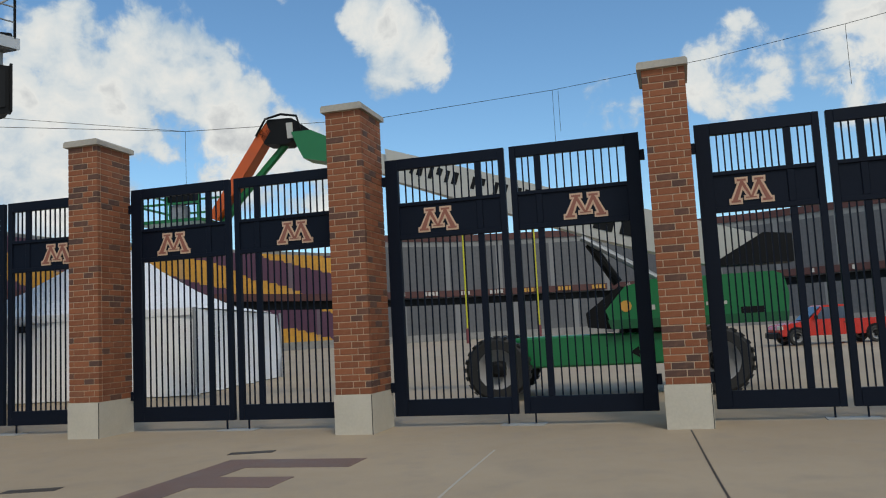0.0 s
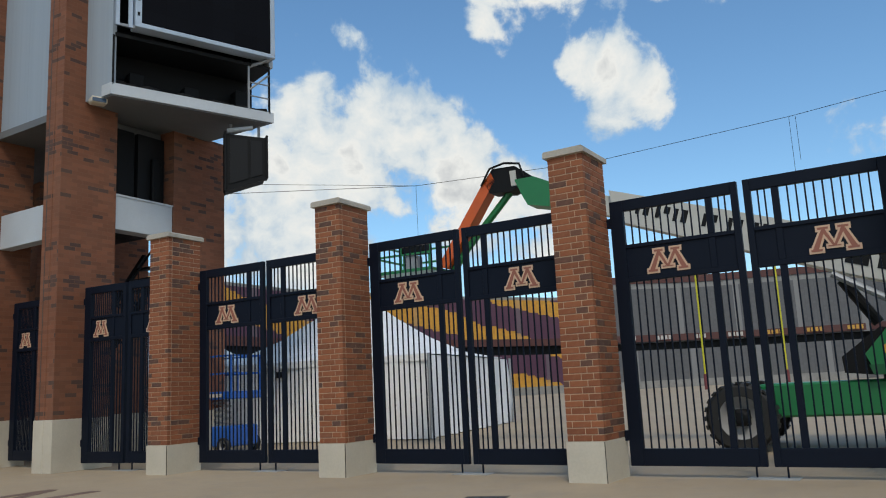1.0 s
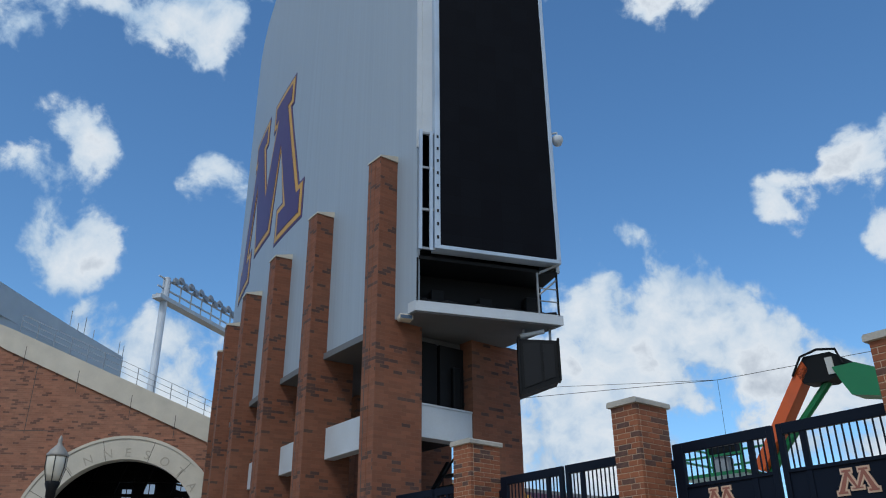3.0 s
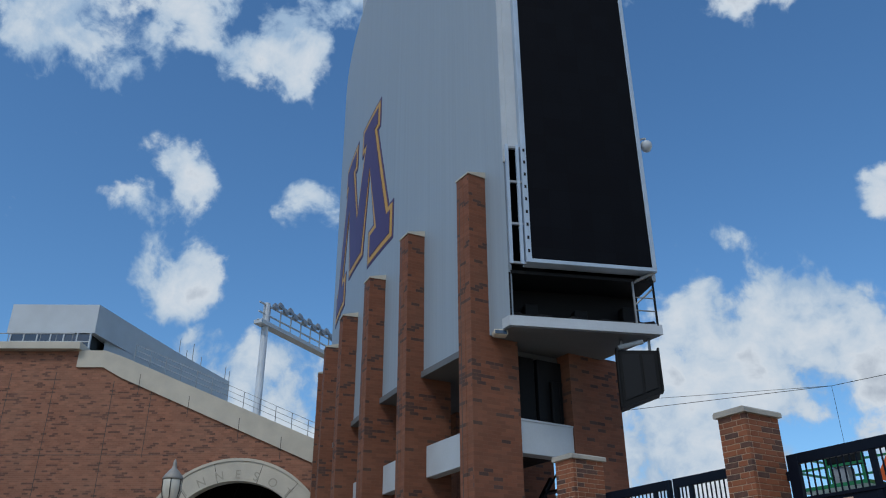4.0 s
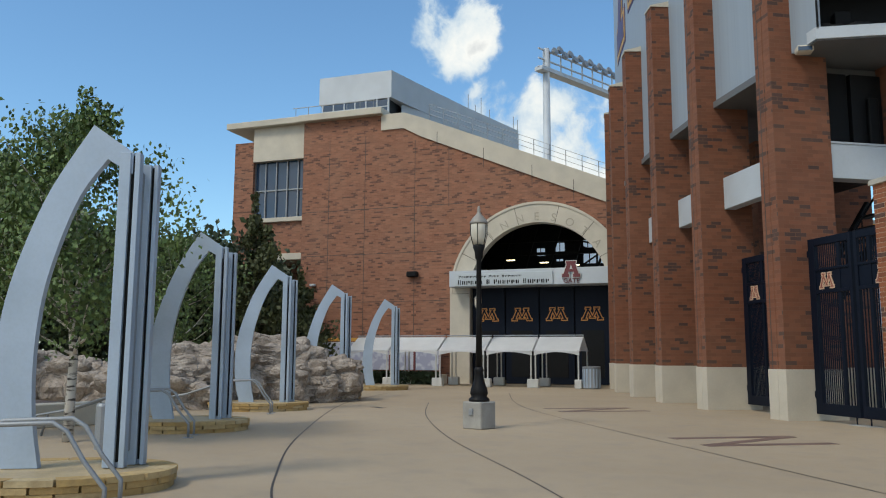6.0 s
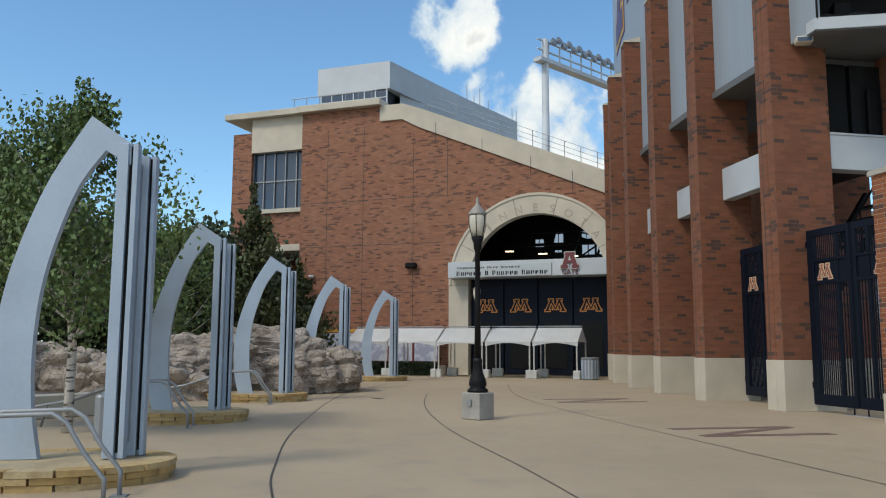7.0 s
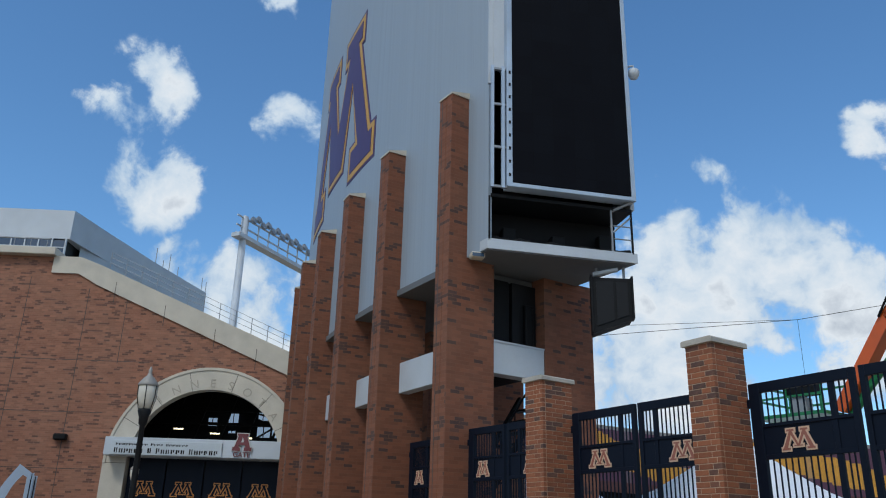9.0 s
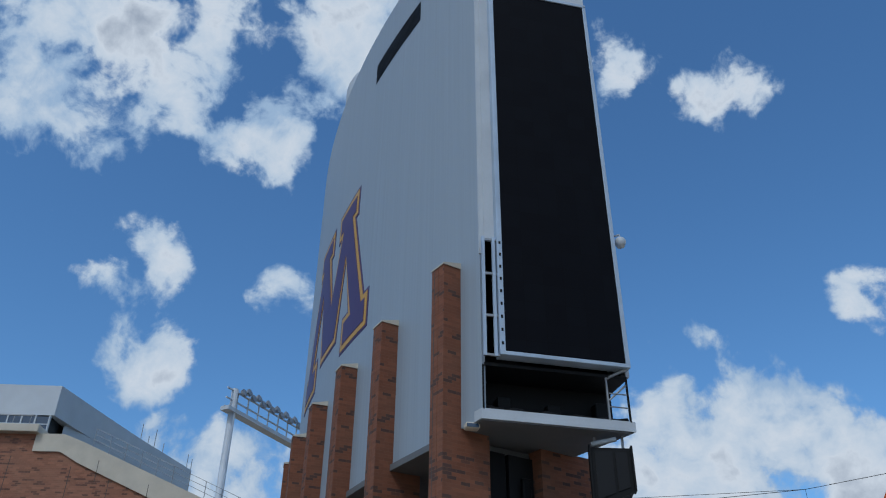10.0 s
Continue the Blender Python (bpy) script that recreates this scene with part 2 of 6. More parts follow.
def box(bm, x0, x1, y0, y1, z0, z1, bevel=0.0, m=None):
    """A box between limits, with its own bevel."""
    made = bmesh.ops.create_cube(bm, size=1.0)["verts"]
    for v in made:
        v.co = Vector(((x0 + x1) / 2 + v.co.x * (x1 - x0), (y0 + y1) / 2 + v.co.y * (y1 - y0), (z0 + z1) / 2 + v.co.z * (z1 - z0)))
    if bevel:
        edges = {e for v in made for e in v.link_edges}
        made = bmesh.ops.bevel(bm, geom=list(edges), offset=bevel, segments=1, affect="EDGES")["verts"]
    if m is not None:
        bmesh.ops.transform(bm, matrix=m, verts=list({v for v in made if v.is_valid}))
    return bm


def boxes(*limits, bevel=0.0):
    bm = bmesh.new()
    for l in limits:
        box(bm, *l, bevel=bevel)
    return bm


def prism(outline, z0, z1, bm=None):
    """An upright prism over a plan outline, listed anticlockwise."""
    bm = bm or bmesh.new()
    lo = [bm.verts.new((x, y, z0)) for x, y in outline]
    hi = [bm.verts.new((x, y, z1)) for x, y in outline]
    k = len(outline)
    for i in range(k):
        bm.faces.new((lo[i], lo[(i + 1) % k], hi[(i + 1) % k], hi[i]))
    bm.faces.new(hi)
    bm.faces.new(lo[::-1])
    return bm


def slab(outline, y0, y1, bm=None):
    """A plate: an outline in x and z, listed anticlockwise as seen from -y, given depth along y."""
    bm = bm or bmesh.new()
    a = [bm.verts.new((x, y0, z)) for x, z in outline]
    b = [bm.verts.new((x, y1, z)) for x, z in outline]
    k = len(outline)
    for i in range(k):
        bm.faces.new((a[(i + 1) % k], a[i], b[i], b[(i + 1) % k]))
    bm.faces.new(a)
    bm.faces.new(b[::-1])
    return bm


def tube(points, radius, bm=None, sides=8, ends=True):
    """A round bar along points; radius one number or one a point."""
    bm = bm or bmesh.new()
    pts = [Vector(p) for p in points]
    rad = radius if isinstance(radius, (list, tuple)) else [radius] * len(pts)
    rings, side = [], None
    for i, p in enumerate(pts):
        d = (pts[min(i + 1, len(pts) - 1)] - pts[max(i - 1, 0)]).normalized()
        if side is None:
            side = d.orthogonal().normalized()
        side = (side - d * side.dot(d)).normalized()
        up = d.cross(side)
        rings.append([bm.verts.new(p + (side * math.cos(a) + up * math.sin(a)) * rad[i]) for a in [2 * math.pi * k / sides for k in range(sides)]])
    for a, b in zip(rings, rings[1:]):
        for k in range(sides):
            bm.faces.new((a[k], a[(k + 1) % sides], b[(k + 1) % sides], b[k]))
    if ends:
        bm.faces.new(rings[0][::-1])
        bm.faces.new(rings[-1])
    return bm


def lathe(profile, sides=20, bm=None, caps=True):
    """A turned body: radius and height, from the foot up."""
    bm = bm or bmesh.new()
    rings = [[bm.verts.new((r * math.cos(2 * math.pi * k / sides), r * math.sin(2 * math.pi * k / sides), z)) for k in range(sides)] for r, z in profile]
    for a, b in zip(rings, rings[1:]):
        for k in range(sides):
            bm.faces.new((a[k], a[(k + 1) % sides], b[(k + 1) % sides], b[k]))
    if caps:
        bm.faces.new(rings[0][::-1])
        bm.faces.new(rings[-1])
    return bm


def turn(x, y, deg, z=0.0):
    return pose(x, y, z, 0, 0, deg)


def emblem(parent, w, h, m, face, rim, depth=0.02):
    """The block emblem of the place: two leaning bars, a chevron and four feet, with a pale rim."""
    def shapes(g):
        s = 0.5
        bars = [[(-0.5, -0.5), (-0.2, -0.5), (-0.2, -0.28), (-0.25, -0.28), (-0.18, 0.03), (-0.11, -0.18), (-0.165, -0.18), (-0.165, -0.36), (0.165, -0.36), (0.165, -0.18), (0.11, -0.18), (0.18, 0.03),
                 (0.25, -0.28), (0.2, -0.28), (0.2, -0.5), (0.5, -0.5), (0.5, -0.28), (0.45, -0.28), (0.29, 0.28), (0.34, 0.28), (0.34, 0.5), (0.05, 0.5), (0.05, 0.28), (0.09, 0.28), (0.0, -0.04),
                 (-0.09, 0.28), (-0.05, 0.28), (-0.05, 0.5), (-0.34, 0.5), (-0.34, 0.28), (-0.29, 0.28), (-0.45, -0.28), (-0.5, -0.28)]]
        return [[(x * (w - 2 * g) if g else x * w, z * (h - 2 * g) if g else z * h) for x, z in b] for b in bars]
    holder = None
    for g, mat, name, y in ((0.0, rim, "emblem_border", -depth), (0.028 * h / 0.4, face, "emblem_field", -depth - 0.006)):
        bm = bmesh.new()
        for o in shapes(0):
            if g:
                k = len(o)
                inner = []
                for i in range(k):
                    p, q, r = Vector(o[i - 1]), Vector(o[i]), Vector(o[(i + 1) % k])
                    e1, e2 = (q - p).normalized(), (r - q).normalized()
                    n1, n2 = Vector((-e1.y, e1.x)), Vector((-e2.y, e2.x))
                    t = (n1 + n2)
                    t = t / max(0.35, t.dot(n1) * 1.0) if t.length > 1e-4 else n1
                    inner.append((q.x + t.x * g, q.y + t.y * g))
                o = inner
            slab(o, y, y + depth, bm)
        ob = part(name, bm, mat, parent, m=m)
    return ob

# ---- ground ----
def ground_sheet():
    bm = bmesh.new()
    xs = [-2500, -600, -150, -60, -20, 0, 20, 60, 150, 600, 2500]
    rows = [[bm.verts.new((x, y, 0)) for x in xs] for y in xs]
    for a, b in zip(rows, rows[1:]):
        for k in range(len(xs) - 1):
            bm.faces.new((a[k], a[k + 1], b[k + 1], b[k]))
    tagged(part("ground", bm, M["plaza"]), "tan concrete plaza ground with stains and joints", "ground", kind="structure")


ground_sheet()

# ---- fence: brick columns and gates ----
COURSE, LONG = 0.1016, 0.3048
FENCE = [(-8.22, 16.30, -22.0), (-3.89, 14.51, -23.2), (0.63, 12.44, -24.3), (5.13, 10.40, -24.6), (9.08, 8.58, -24.8)]   # front right corner, turn
BRICKS = {}
for cells in (1, 2, 3):
    BRICKS[cells] = mesh_of("brick", boxes((0, cells * COURSE - 0.013, 0, COURSE - 0.012, 0, COURSE - 0.014), bevel=0.004), M["brick"])
SIDE, DEEP, STONE, COURSES = 0.61, 0.914, 0.61, 44


def fence_column(x, y, deg):
    col = thing("fence_column", "tall red brick fence column with a pale stone base and cap", "column", turn(x, y, deg), "brick columns along the fence")
    h = STONE + COURSES * COURSE
    part("core", boxes((-SIDE + 0.014, -0.008, 0.008, DEEP - 0.006, STONE - 0.05, h)), M["mortar"], col)
    base = part("stone_base", boxes((-SIDE - 0.012, -0.004, -0.012, DEEP + 0.012, 0, STONE - 0.004)), M["precast"], col, "pale precast stone base")
    part("corner_joint", boxes((-0.006, 0.004, -0.016, -0.002, 0.0, STONE - 0.01)), M["joint"], base)
    part("side_slab", boxes((-0.004, 0.012, -0.002, DEEP + 0.012, 0, STONE - 0.004)), M["precast"], base)
    part("cap", slab([(-SIDE - 0.05, h), (0.05, h), (0.05, h + 0.075), (0.02, h + 0.105), (-SIDE - 0.02, h + 0.105), (-SIDE - 0.05, h + 0.075)], -0.05, DEEP + 0.05), M["cap"], col, "weathered grey stone cap")
    for k in range(COURSES):
        z = STONE + k * COURSE + 0.002
        row = (3, 2, 1) if k % 2 else (1, 3, 2)
        at = -SIDE
        for c in row:
            piece("brick", BRICKS[c], col, pose(at + 0.013, 0, z))
            at += c * COURSE
        at = COURSE
        for c in ((3, 3, 2) if k % 2 else (2, 3, 3)):      # right face
            piece("brick", BRICKS[c], col, pose(0, at + 0.004, z, 0, 0, 90))
            at += c * COURSE
    return col


columns = [fence_column(*f) for f in FENCE]

GATE_H, GATE_LOW = 4.38, 0.17


def gate_leaf(width, emblem_at=0.42, mirrored=False):
    """One leaf: stiles, rails, a solid band with the emblem, and rows of bars. The hinge is at x = 0."""
    leaf = thing("gate_leaf", "dark navy steel gate leaf with vertical bars and emblem", "gate", None, "steel gates between the columns")
    s = -1 if mirrored else 1
    d = 0.045

    def bar(name, x0, x1, z0, z1, y=d, mat="navy", bevel=0.006):
        a, b = sorted((s * x0, s * x1))
        part(name, boxes((a, b, -y, y, z0, z1), bevel=bevel), M[mat], leaf)
    lo, hi = GATE_LOW, GATE_H
    z_band0, z_band1 = 3.06, 3.58
    bar("hinge_stile", 0, 0.22, lo, hi)
    bar("lock_stile", width - 0.10, width, lo, hi)
    bar("top_rail", 0.22, width - 0.10, hi - 0.18, hi)
    bar("bottom_rail", 0.22, width - 0.10, lo, lo + 0.26)
    bar("band_rail", 0.22, width - 0.10, z_band1, z_band1 + 0.06)
    bar("band_rail", 0.22, width - 0.10, z_band0 - 0.03, z_band0 + 0.05)
    bar("band_plate", 0.22, width - 0.10, z_band0 + 0.05, z_band1, 0.015, bevel=0.0)
    mull = width - 0.10 - 0.39
    bar("mullion", mull, mull + 0.10, lo + 0.26, z_band0 - 0.03, d * 0.8)
    bar("mullion", mull, mull + 0.10, z_band0 + 0.05, z_band1, d * 0.8)
    bar("mullion", mull, mull + 0.10, z_band1 + 0.06, hi - 0.18, d * 0.8)
    rod = 0.011
    for x0, x1, count in ((0.22, mull, 10), (mull + 0.10, width - 0.10, 2)):
        for k in range(1, count + 1):
            x = x0 + (x1 - x0) * k / (count + 1)
            bar("bar", x - rod, x + rod, lo + 0.26, z_band0 - 0.03, rod, bevel=0)
            bar("bar", x - rod, x + rod, z_band1 + 0.06, hi - 0.18, rod, bevel=0)
    for z in (0.55, 3.95):
        bar("hinge", -0.07, 0.0, z, z + 0.16, 0.03)
    bar("drop_bolt", width - 0.18, width - 0.155, 0.02, lo, 0.012, bevel=0)
    emblem(leaf, min(0.68, width * 0.36), 0.40, pose(s * (0.22 + (mull - 0.22) * 0.5), -0.012, 3.33), M["emblem_face"], M["emblem_rim"])
    return leaf


def gate_pair(p, q, back=0.30):
    """Two leaves that close the opening between plan points p and q."""
    p, q = Vector(p), Vector(q)
    u = (q - p).normalized()
    deg = math.degrees(math.atan2(u.y, u.x))
    width = ((q - p).length - 0.20 - 0.09) / 2
    a = gate_leaf(width)
    a.matrix_basis = turn(p.x + u.x * 0.08, p.y + u.y * 0.08, deg)
    b = gate_leaf(width, mirrored=True)
    b.matrix_basis = turn(q.x - u.x * 0.12, q.y - u.y * 0.12, deg)
    bm = boxes((-0.35, 0.35, -0.16, 0.16, 0, 0.012))
    mid = (p + q) / 2
    tagged(part("bolt_pad", bm, M["pale_concrete"], m=turn(mid.x, mid.y, deg)), "pale concrete pad under the gate bolts", "pad")
    return a, b


def corner(f, along, back):
    a = radians(f[2])
    return (f[0] + along * math.cos(a) - back * math.sin(a), f[1] + along * math.sin(a) + back * math.cos(a))


for f, g in zip(FENCE, FENCE[1:]):
    gate_pair(corner(f, 0.0, 0.86), corner(g, -SIDE, 0.86))

# ---- scoreboard tower ----
CENTRE, RADIUS = Vector((6.78, 64.44)), 50.33
PIERS = [-112.33, -116.76, -120.80, -125.01, -129.60, -133.60]
TOWER_LOW, TOWER_TOP = 9.20, 32.0
PIER_TOPS = [14.35, 14.0, 13.75, 13.55, 13.5, 13.3]
SKIN_R = RADIUS - 0.62
E0, E1 = Vector((-10.59, 17.83)), Vector((-7.50, 21.10))


def on_arc(deg, r):
    return CENTRE + Vector((math.cos(radians(deg)), math.sin(radians(deg)))) * r


def pier(deg, PIER_TOP):
    """A brick pier: broad face outwards with a groove, deep sides, stone base, sloped stone top."""
    p = on_arc(deg, RADIUS)
    ob = thing("brick_pier", "tall brown brick pier with a pale stone base under the scoreboard", "pier", turn(p.x, p.y, deg + 90), "brick piers of the scoreboard tower")
    w_, d_ = 0.66, 1.60
    body = [(0, 0), (0.34, 0), (0.36, 0.03), (0.38, 0), (w_, 0), (w_, d_), (0, d_)]
    part("shaft", prism(body, 1.22, TOWER_LOW + 0.02), M["pier_brick"], ob)
    part("movement_joint", boxes((0.13, 0.155, -0.004, 0.004, 1.22, PIER_TOP)), M["joint"], ob)
    top = [(0, 0), (0.34, 0), (0.36, 0.03), (0.38, 0), (w_, 0), (w_, 0.66), (0, 0.66)]
    part("upper_shaft", prism(top, TOWER_LOW + 0.02, PIER_TOP), M["pier_brick"], ob)
    part("stone_base", boxes((-0.03, 0.36, -0.03, d_ + 0.03, 0, 1.22), bevel=0.006), M["precast"], ob, "pale precast stone base")
    part("stone_base", boxes((0.366, w_ + 0.03, -0.025, d_ + 0.03, 0, 1.22), bevel=0.006), M["precast"], ob, "pale precast stone base")
    bm = bmesh.new()
    lo = [bm.verts.new(v) for v in ((-0.03, -0.03, PIER_TOP), (w_ + 0.03, -0.03, PIER_TOP), (w_ + 0.03, 0.66, PIER_TOP), (-0.03, 0.66, PIER_TOP))]
    hi = [bm.verts.new(v) for v in ((-0.03, -0.03, PIER_TOP + 0.05), (w_ + 0.03, -0.03, PIER_TOP + 0.05), (w_ + 0.03, 0.66, PIER_TOP + 0.22), (-0.03, 0.66, PIER_TOP + 0.22))]
    for i in range(4):
        bm.faces.new((lo[i], lo[(i + 1) % 4], hi[(i + 1) % 4], hi[i]))
    bm.faces.new(hi)
    bm.faces.new(lo[::-1])
    part("stone_top", bm, M["precast"], ob, "sloped pale stone top")
    # inner pier
    part("rear_shaft", prism([(0, 3.50), (w_, 3.50), (w_, 5.45), (0, 5.45)], 1.22, TOWER_LOW + 0.02), M["pier_brick"], ob)
    part("rear_base", boxes((-0.03, w_ + 0.03, 3.42, 5.53, 0, 1.22), bevel=0.006), M["precast"], ob)
    return ob


piers = [pier(a, z) for a, z in zip(PIERS, PIER_TOPS)]


def scoreboard():
    sb = thing("scoreboard_tower", "tall curved scoreboard clad in pale grey metal with dark end screen", "scoreboard")
    a_end = math.degrees(math.atan2(E0.y - CENTRE.y, E0.x - CENTRE.x))
    arc = [a_end + (-136.6 - a_end) * k / 40 for k in range(41)]
    # outer skin, 0.12 thick, with one seam course in arc length
    bm = bmesh.new()
    grid = []
    for a in arc:
        o, i = on_arc(a, SKIN_R), on_arc(a, SKIN_R - 0.12)
        grid.append([bm.verts.new((o.x, o.y, TOWER_LOW)), bm.verts.new((o.x, o.y, TOWER_TOP)), bm.verts.new((i.x, i.y, TOWER_TOP)), bm.verts.new((i.x, i.y, TOWER_LOW))])
    for a, b in zip(grid, grid[1:]):
        for k in range(4):
            bm.faces.new((a[k], a[(k + 1) % 4], b[(k + 1) % 4], b[k]))
    bm.faces.new(grid[0][::-1])
    bm.faces.new(grid[-1])
    ob = part("curved_skin", bm, M["skin"], sb)
    lay = ob.data.uv_layers[0].data
    for poly in ob.data.polygons:
        for li in poly.loop_indices:
            v = ob.data.vertices[ob.data.loops[li].vertex_index].co
            ang = math.atan2(v.y - CENTRE.y, v.x - CENTRE.x)
            lay[li].uv = (ang * SKIN_R, v.z)
    # inner body behind the end bay
    n = (E1 - E0).normalized()
    t = Vector((n.y, -n.x))            # outwards from the end wall
    inner_arc = [a for a in arc if a < a_end - 2.0]
    back = [on_arc(a, SKIN_R - 4.3) for a in inner_arc]
    outline = [(p.x, p.y) for p in (on_arc(a, SKIN_R - 0.12) for a in inner_arc[::-1])] + [(p.x, p.y) for p in back]
    part("body", prism(outline, TOWER_LOW + 0.012, TOWER_TOP), M["white_metal"], sb)
    # end bay
    bay = [(E0.x, E0.y), (E1.x, E1.y), tuple(back[0]), tuple(on_arc(inner_arc[0], SKIN_R - 0.12))]
    def shrink(pts, k):
        c = sum((Vector(p) for p in pts), Vector((0, 0))) / len(pts)
        return [tuple(c + (Vector(p) - c) * k) for p in pts]
    ledge = part("ledge", prism(bay, TOWER_LOW + 0.006, TOWER_LOW + 0.30), M["white_metal"], sb, "pale metal ledge under the end screen")
    # thin dark plate added to paint the shade under the ledge
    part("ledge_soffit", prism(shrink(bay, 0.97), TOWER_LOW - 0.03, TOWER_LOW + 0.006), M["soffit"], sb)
    part("upper_bay", prism(bay, 26.33, TOWER_TOP - 0.01), M["white_metal"], sb)
    eb = turn(E0.x, E0.y, math.degrees(math.atan2(n.y, n.x)))      # x along the end wall, -y outwards
    L = (E1 - E0).length
    # bay back and ceiling are black to give the recess its shade
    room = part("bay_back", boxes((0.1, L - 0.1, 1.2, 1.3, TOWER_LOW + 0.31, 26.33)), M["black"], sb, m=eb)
    part("bay_side", boxes((L - 0.12, L, 0.02, 3.6, 10.87, 26.33)), M["white_metal"], sb, m=eb)
    part("bay_corner", boxes((0.0, 0.16, -0.02, 0.06, 14.45, 26.33)), M["white_metal"], sb, m=eb)
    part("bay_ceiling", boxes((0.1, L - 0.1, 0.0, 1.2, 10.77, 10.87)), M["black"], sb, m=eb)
    scr = part("end_screen", boxes((0.64, 4.27, -0.30, 0.1, 11.16, 26.18)), M["screen"], sb, "large switched-off black display screen", m=eb)
    part("screen_frame", boxes((0.48, 0.64, -0.34, 0.06, 11.08, 26.24), bevel=0.01), M["silver"], sb, m=eb)
    part("screen_frame", boxes((4.27, 4.40, -0.34, 0.06, 11.08, 26.24), bevel=0.01), M["silver"], sb, m=eb)
    part("screen_frame", boxes((0.48, 4.40, -0.34, 0.06, 11.0, 11.12), bevel=0.01), M["silver"], sb, m=eb)
    part("screen_frame", boxes((0.48, 4.40, -0.34, 0.06, 26.18, 26.33), bevel=0.01), M["silver"], sb, m=eb)
    part("side_mount", boxes((0.16, 0.50, -0.06, 0.02, 14.93, 26.24)), M["white_metal"], sb, m=eb)
    # open framework at the lower left of the screen
    for z in (10.96, 12.2, 13.6, 14.8):
        part("mount_rung", boxes((0.04, 0.5, -0.26, -0.2, z, z + 0.07)), M["galv"], sb, m=eb)
    for x in (0.02, 0.34):
        part("mount_rail", boxes((x, x + 0.09, -0.27, -0.19, 10.96, 14.93)), M["silver"], sb, m=eb)
    for k in range(9):
        x = 0.6 + k * 0.45
        part("mount_bracket", boxes((x, x + 0.05, 0.1, 0.9, 10.87, 10.94)), M["black"], sb, m=eb)
    return sb, eb, L


tower, end_frame, END_L = scoreboard()


def tower_beams():
    for a, b in zip(PIERS, PIERS[1:]):
        p, q = on_arc(a, RADIUS - 0.7), on_arc(b, RADIUS - 0.7)
        u = (p - q)
        deg = math.degrees(math.atan2(u.y, u.x))
        bm = boxes((0.68, u.length - 0.02, 0.0, 0.35, 5.85, 6.80), bevel=0.01)
        tagged(part("spandrel_beam", bm, M["white_metal"], m=turn(q.x, q.y, deg)), "pale grey metal spandrel beam between brick piers", "beam", "spandrel beams between the piers")
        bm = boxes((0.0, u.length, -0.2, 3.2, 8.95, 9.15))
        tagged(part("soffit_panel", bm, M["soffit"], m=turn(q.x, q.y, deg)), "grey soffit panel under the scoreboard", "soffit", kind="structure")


tower_beams()


# ---- end hall with the great arch ----
HALL, HALL_DEG = (-37.34, 25.19), 37.0
hall_m = turn(*HALL, HALL_DEG)


def arch_outline(r, z0, x0, count=32):
    return [(x0 + r * math.cos(math.pi * k / count), z0 + r * math.sin(math.pi * k / count)) for k in range(count + 1)]


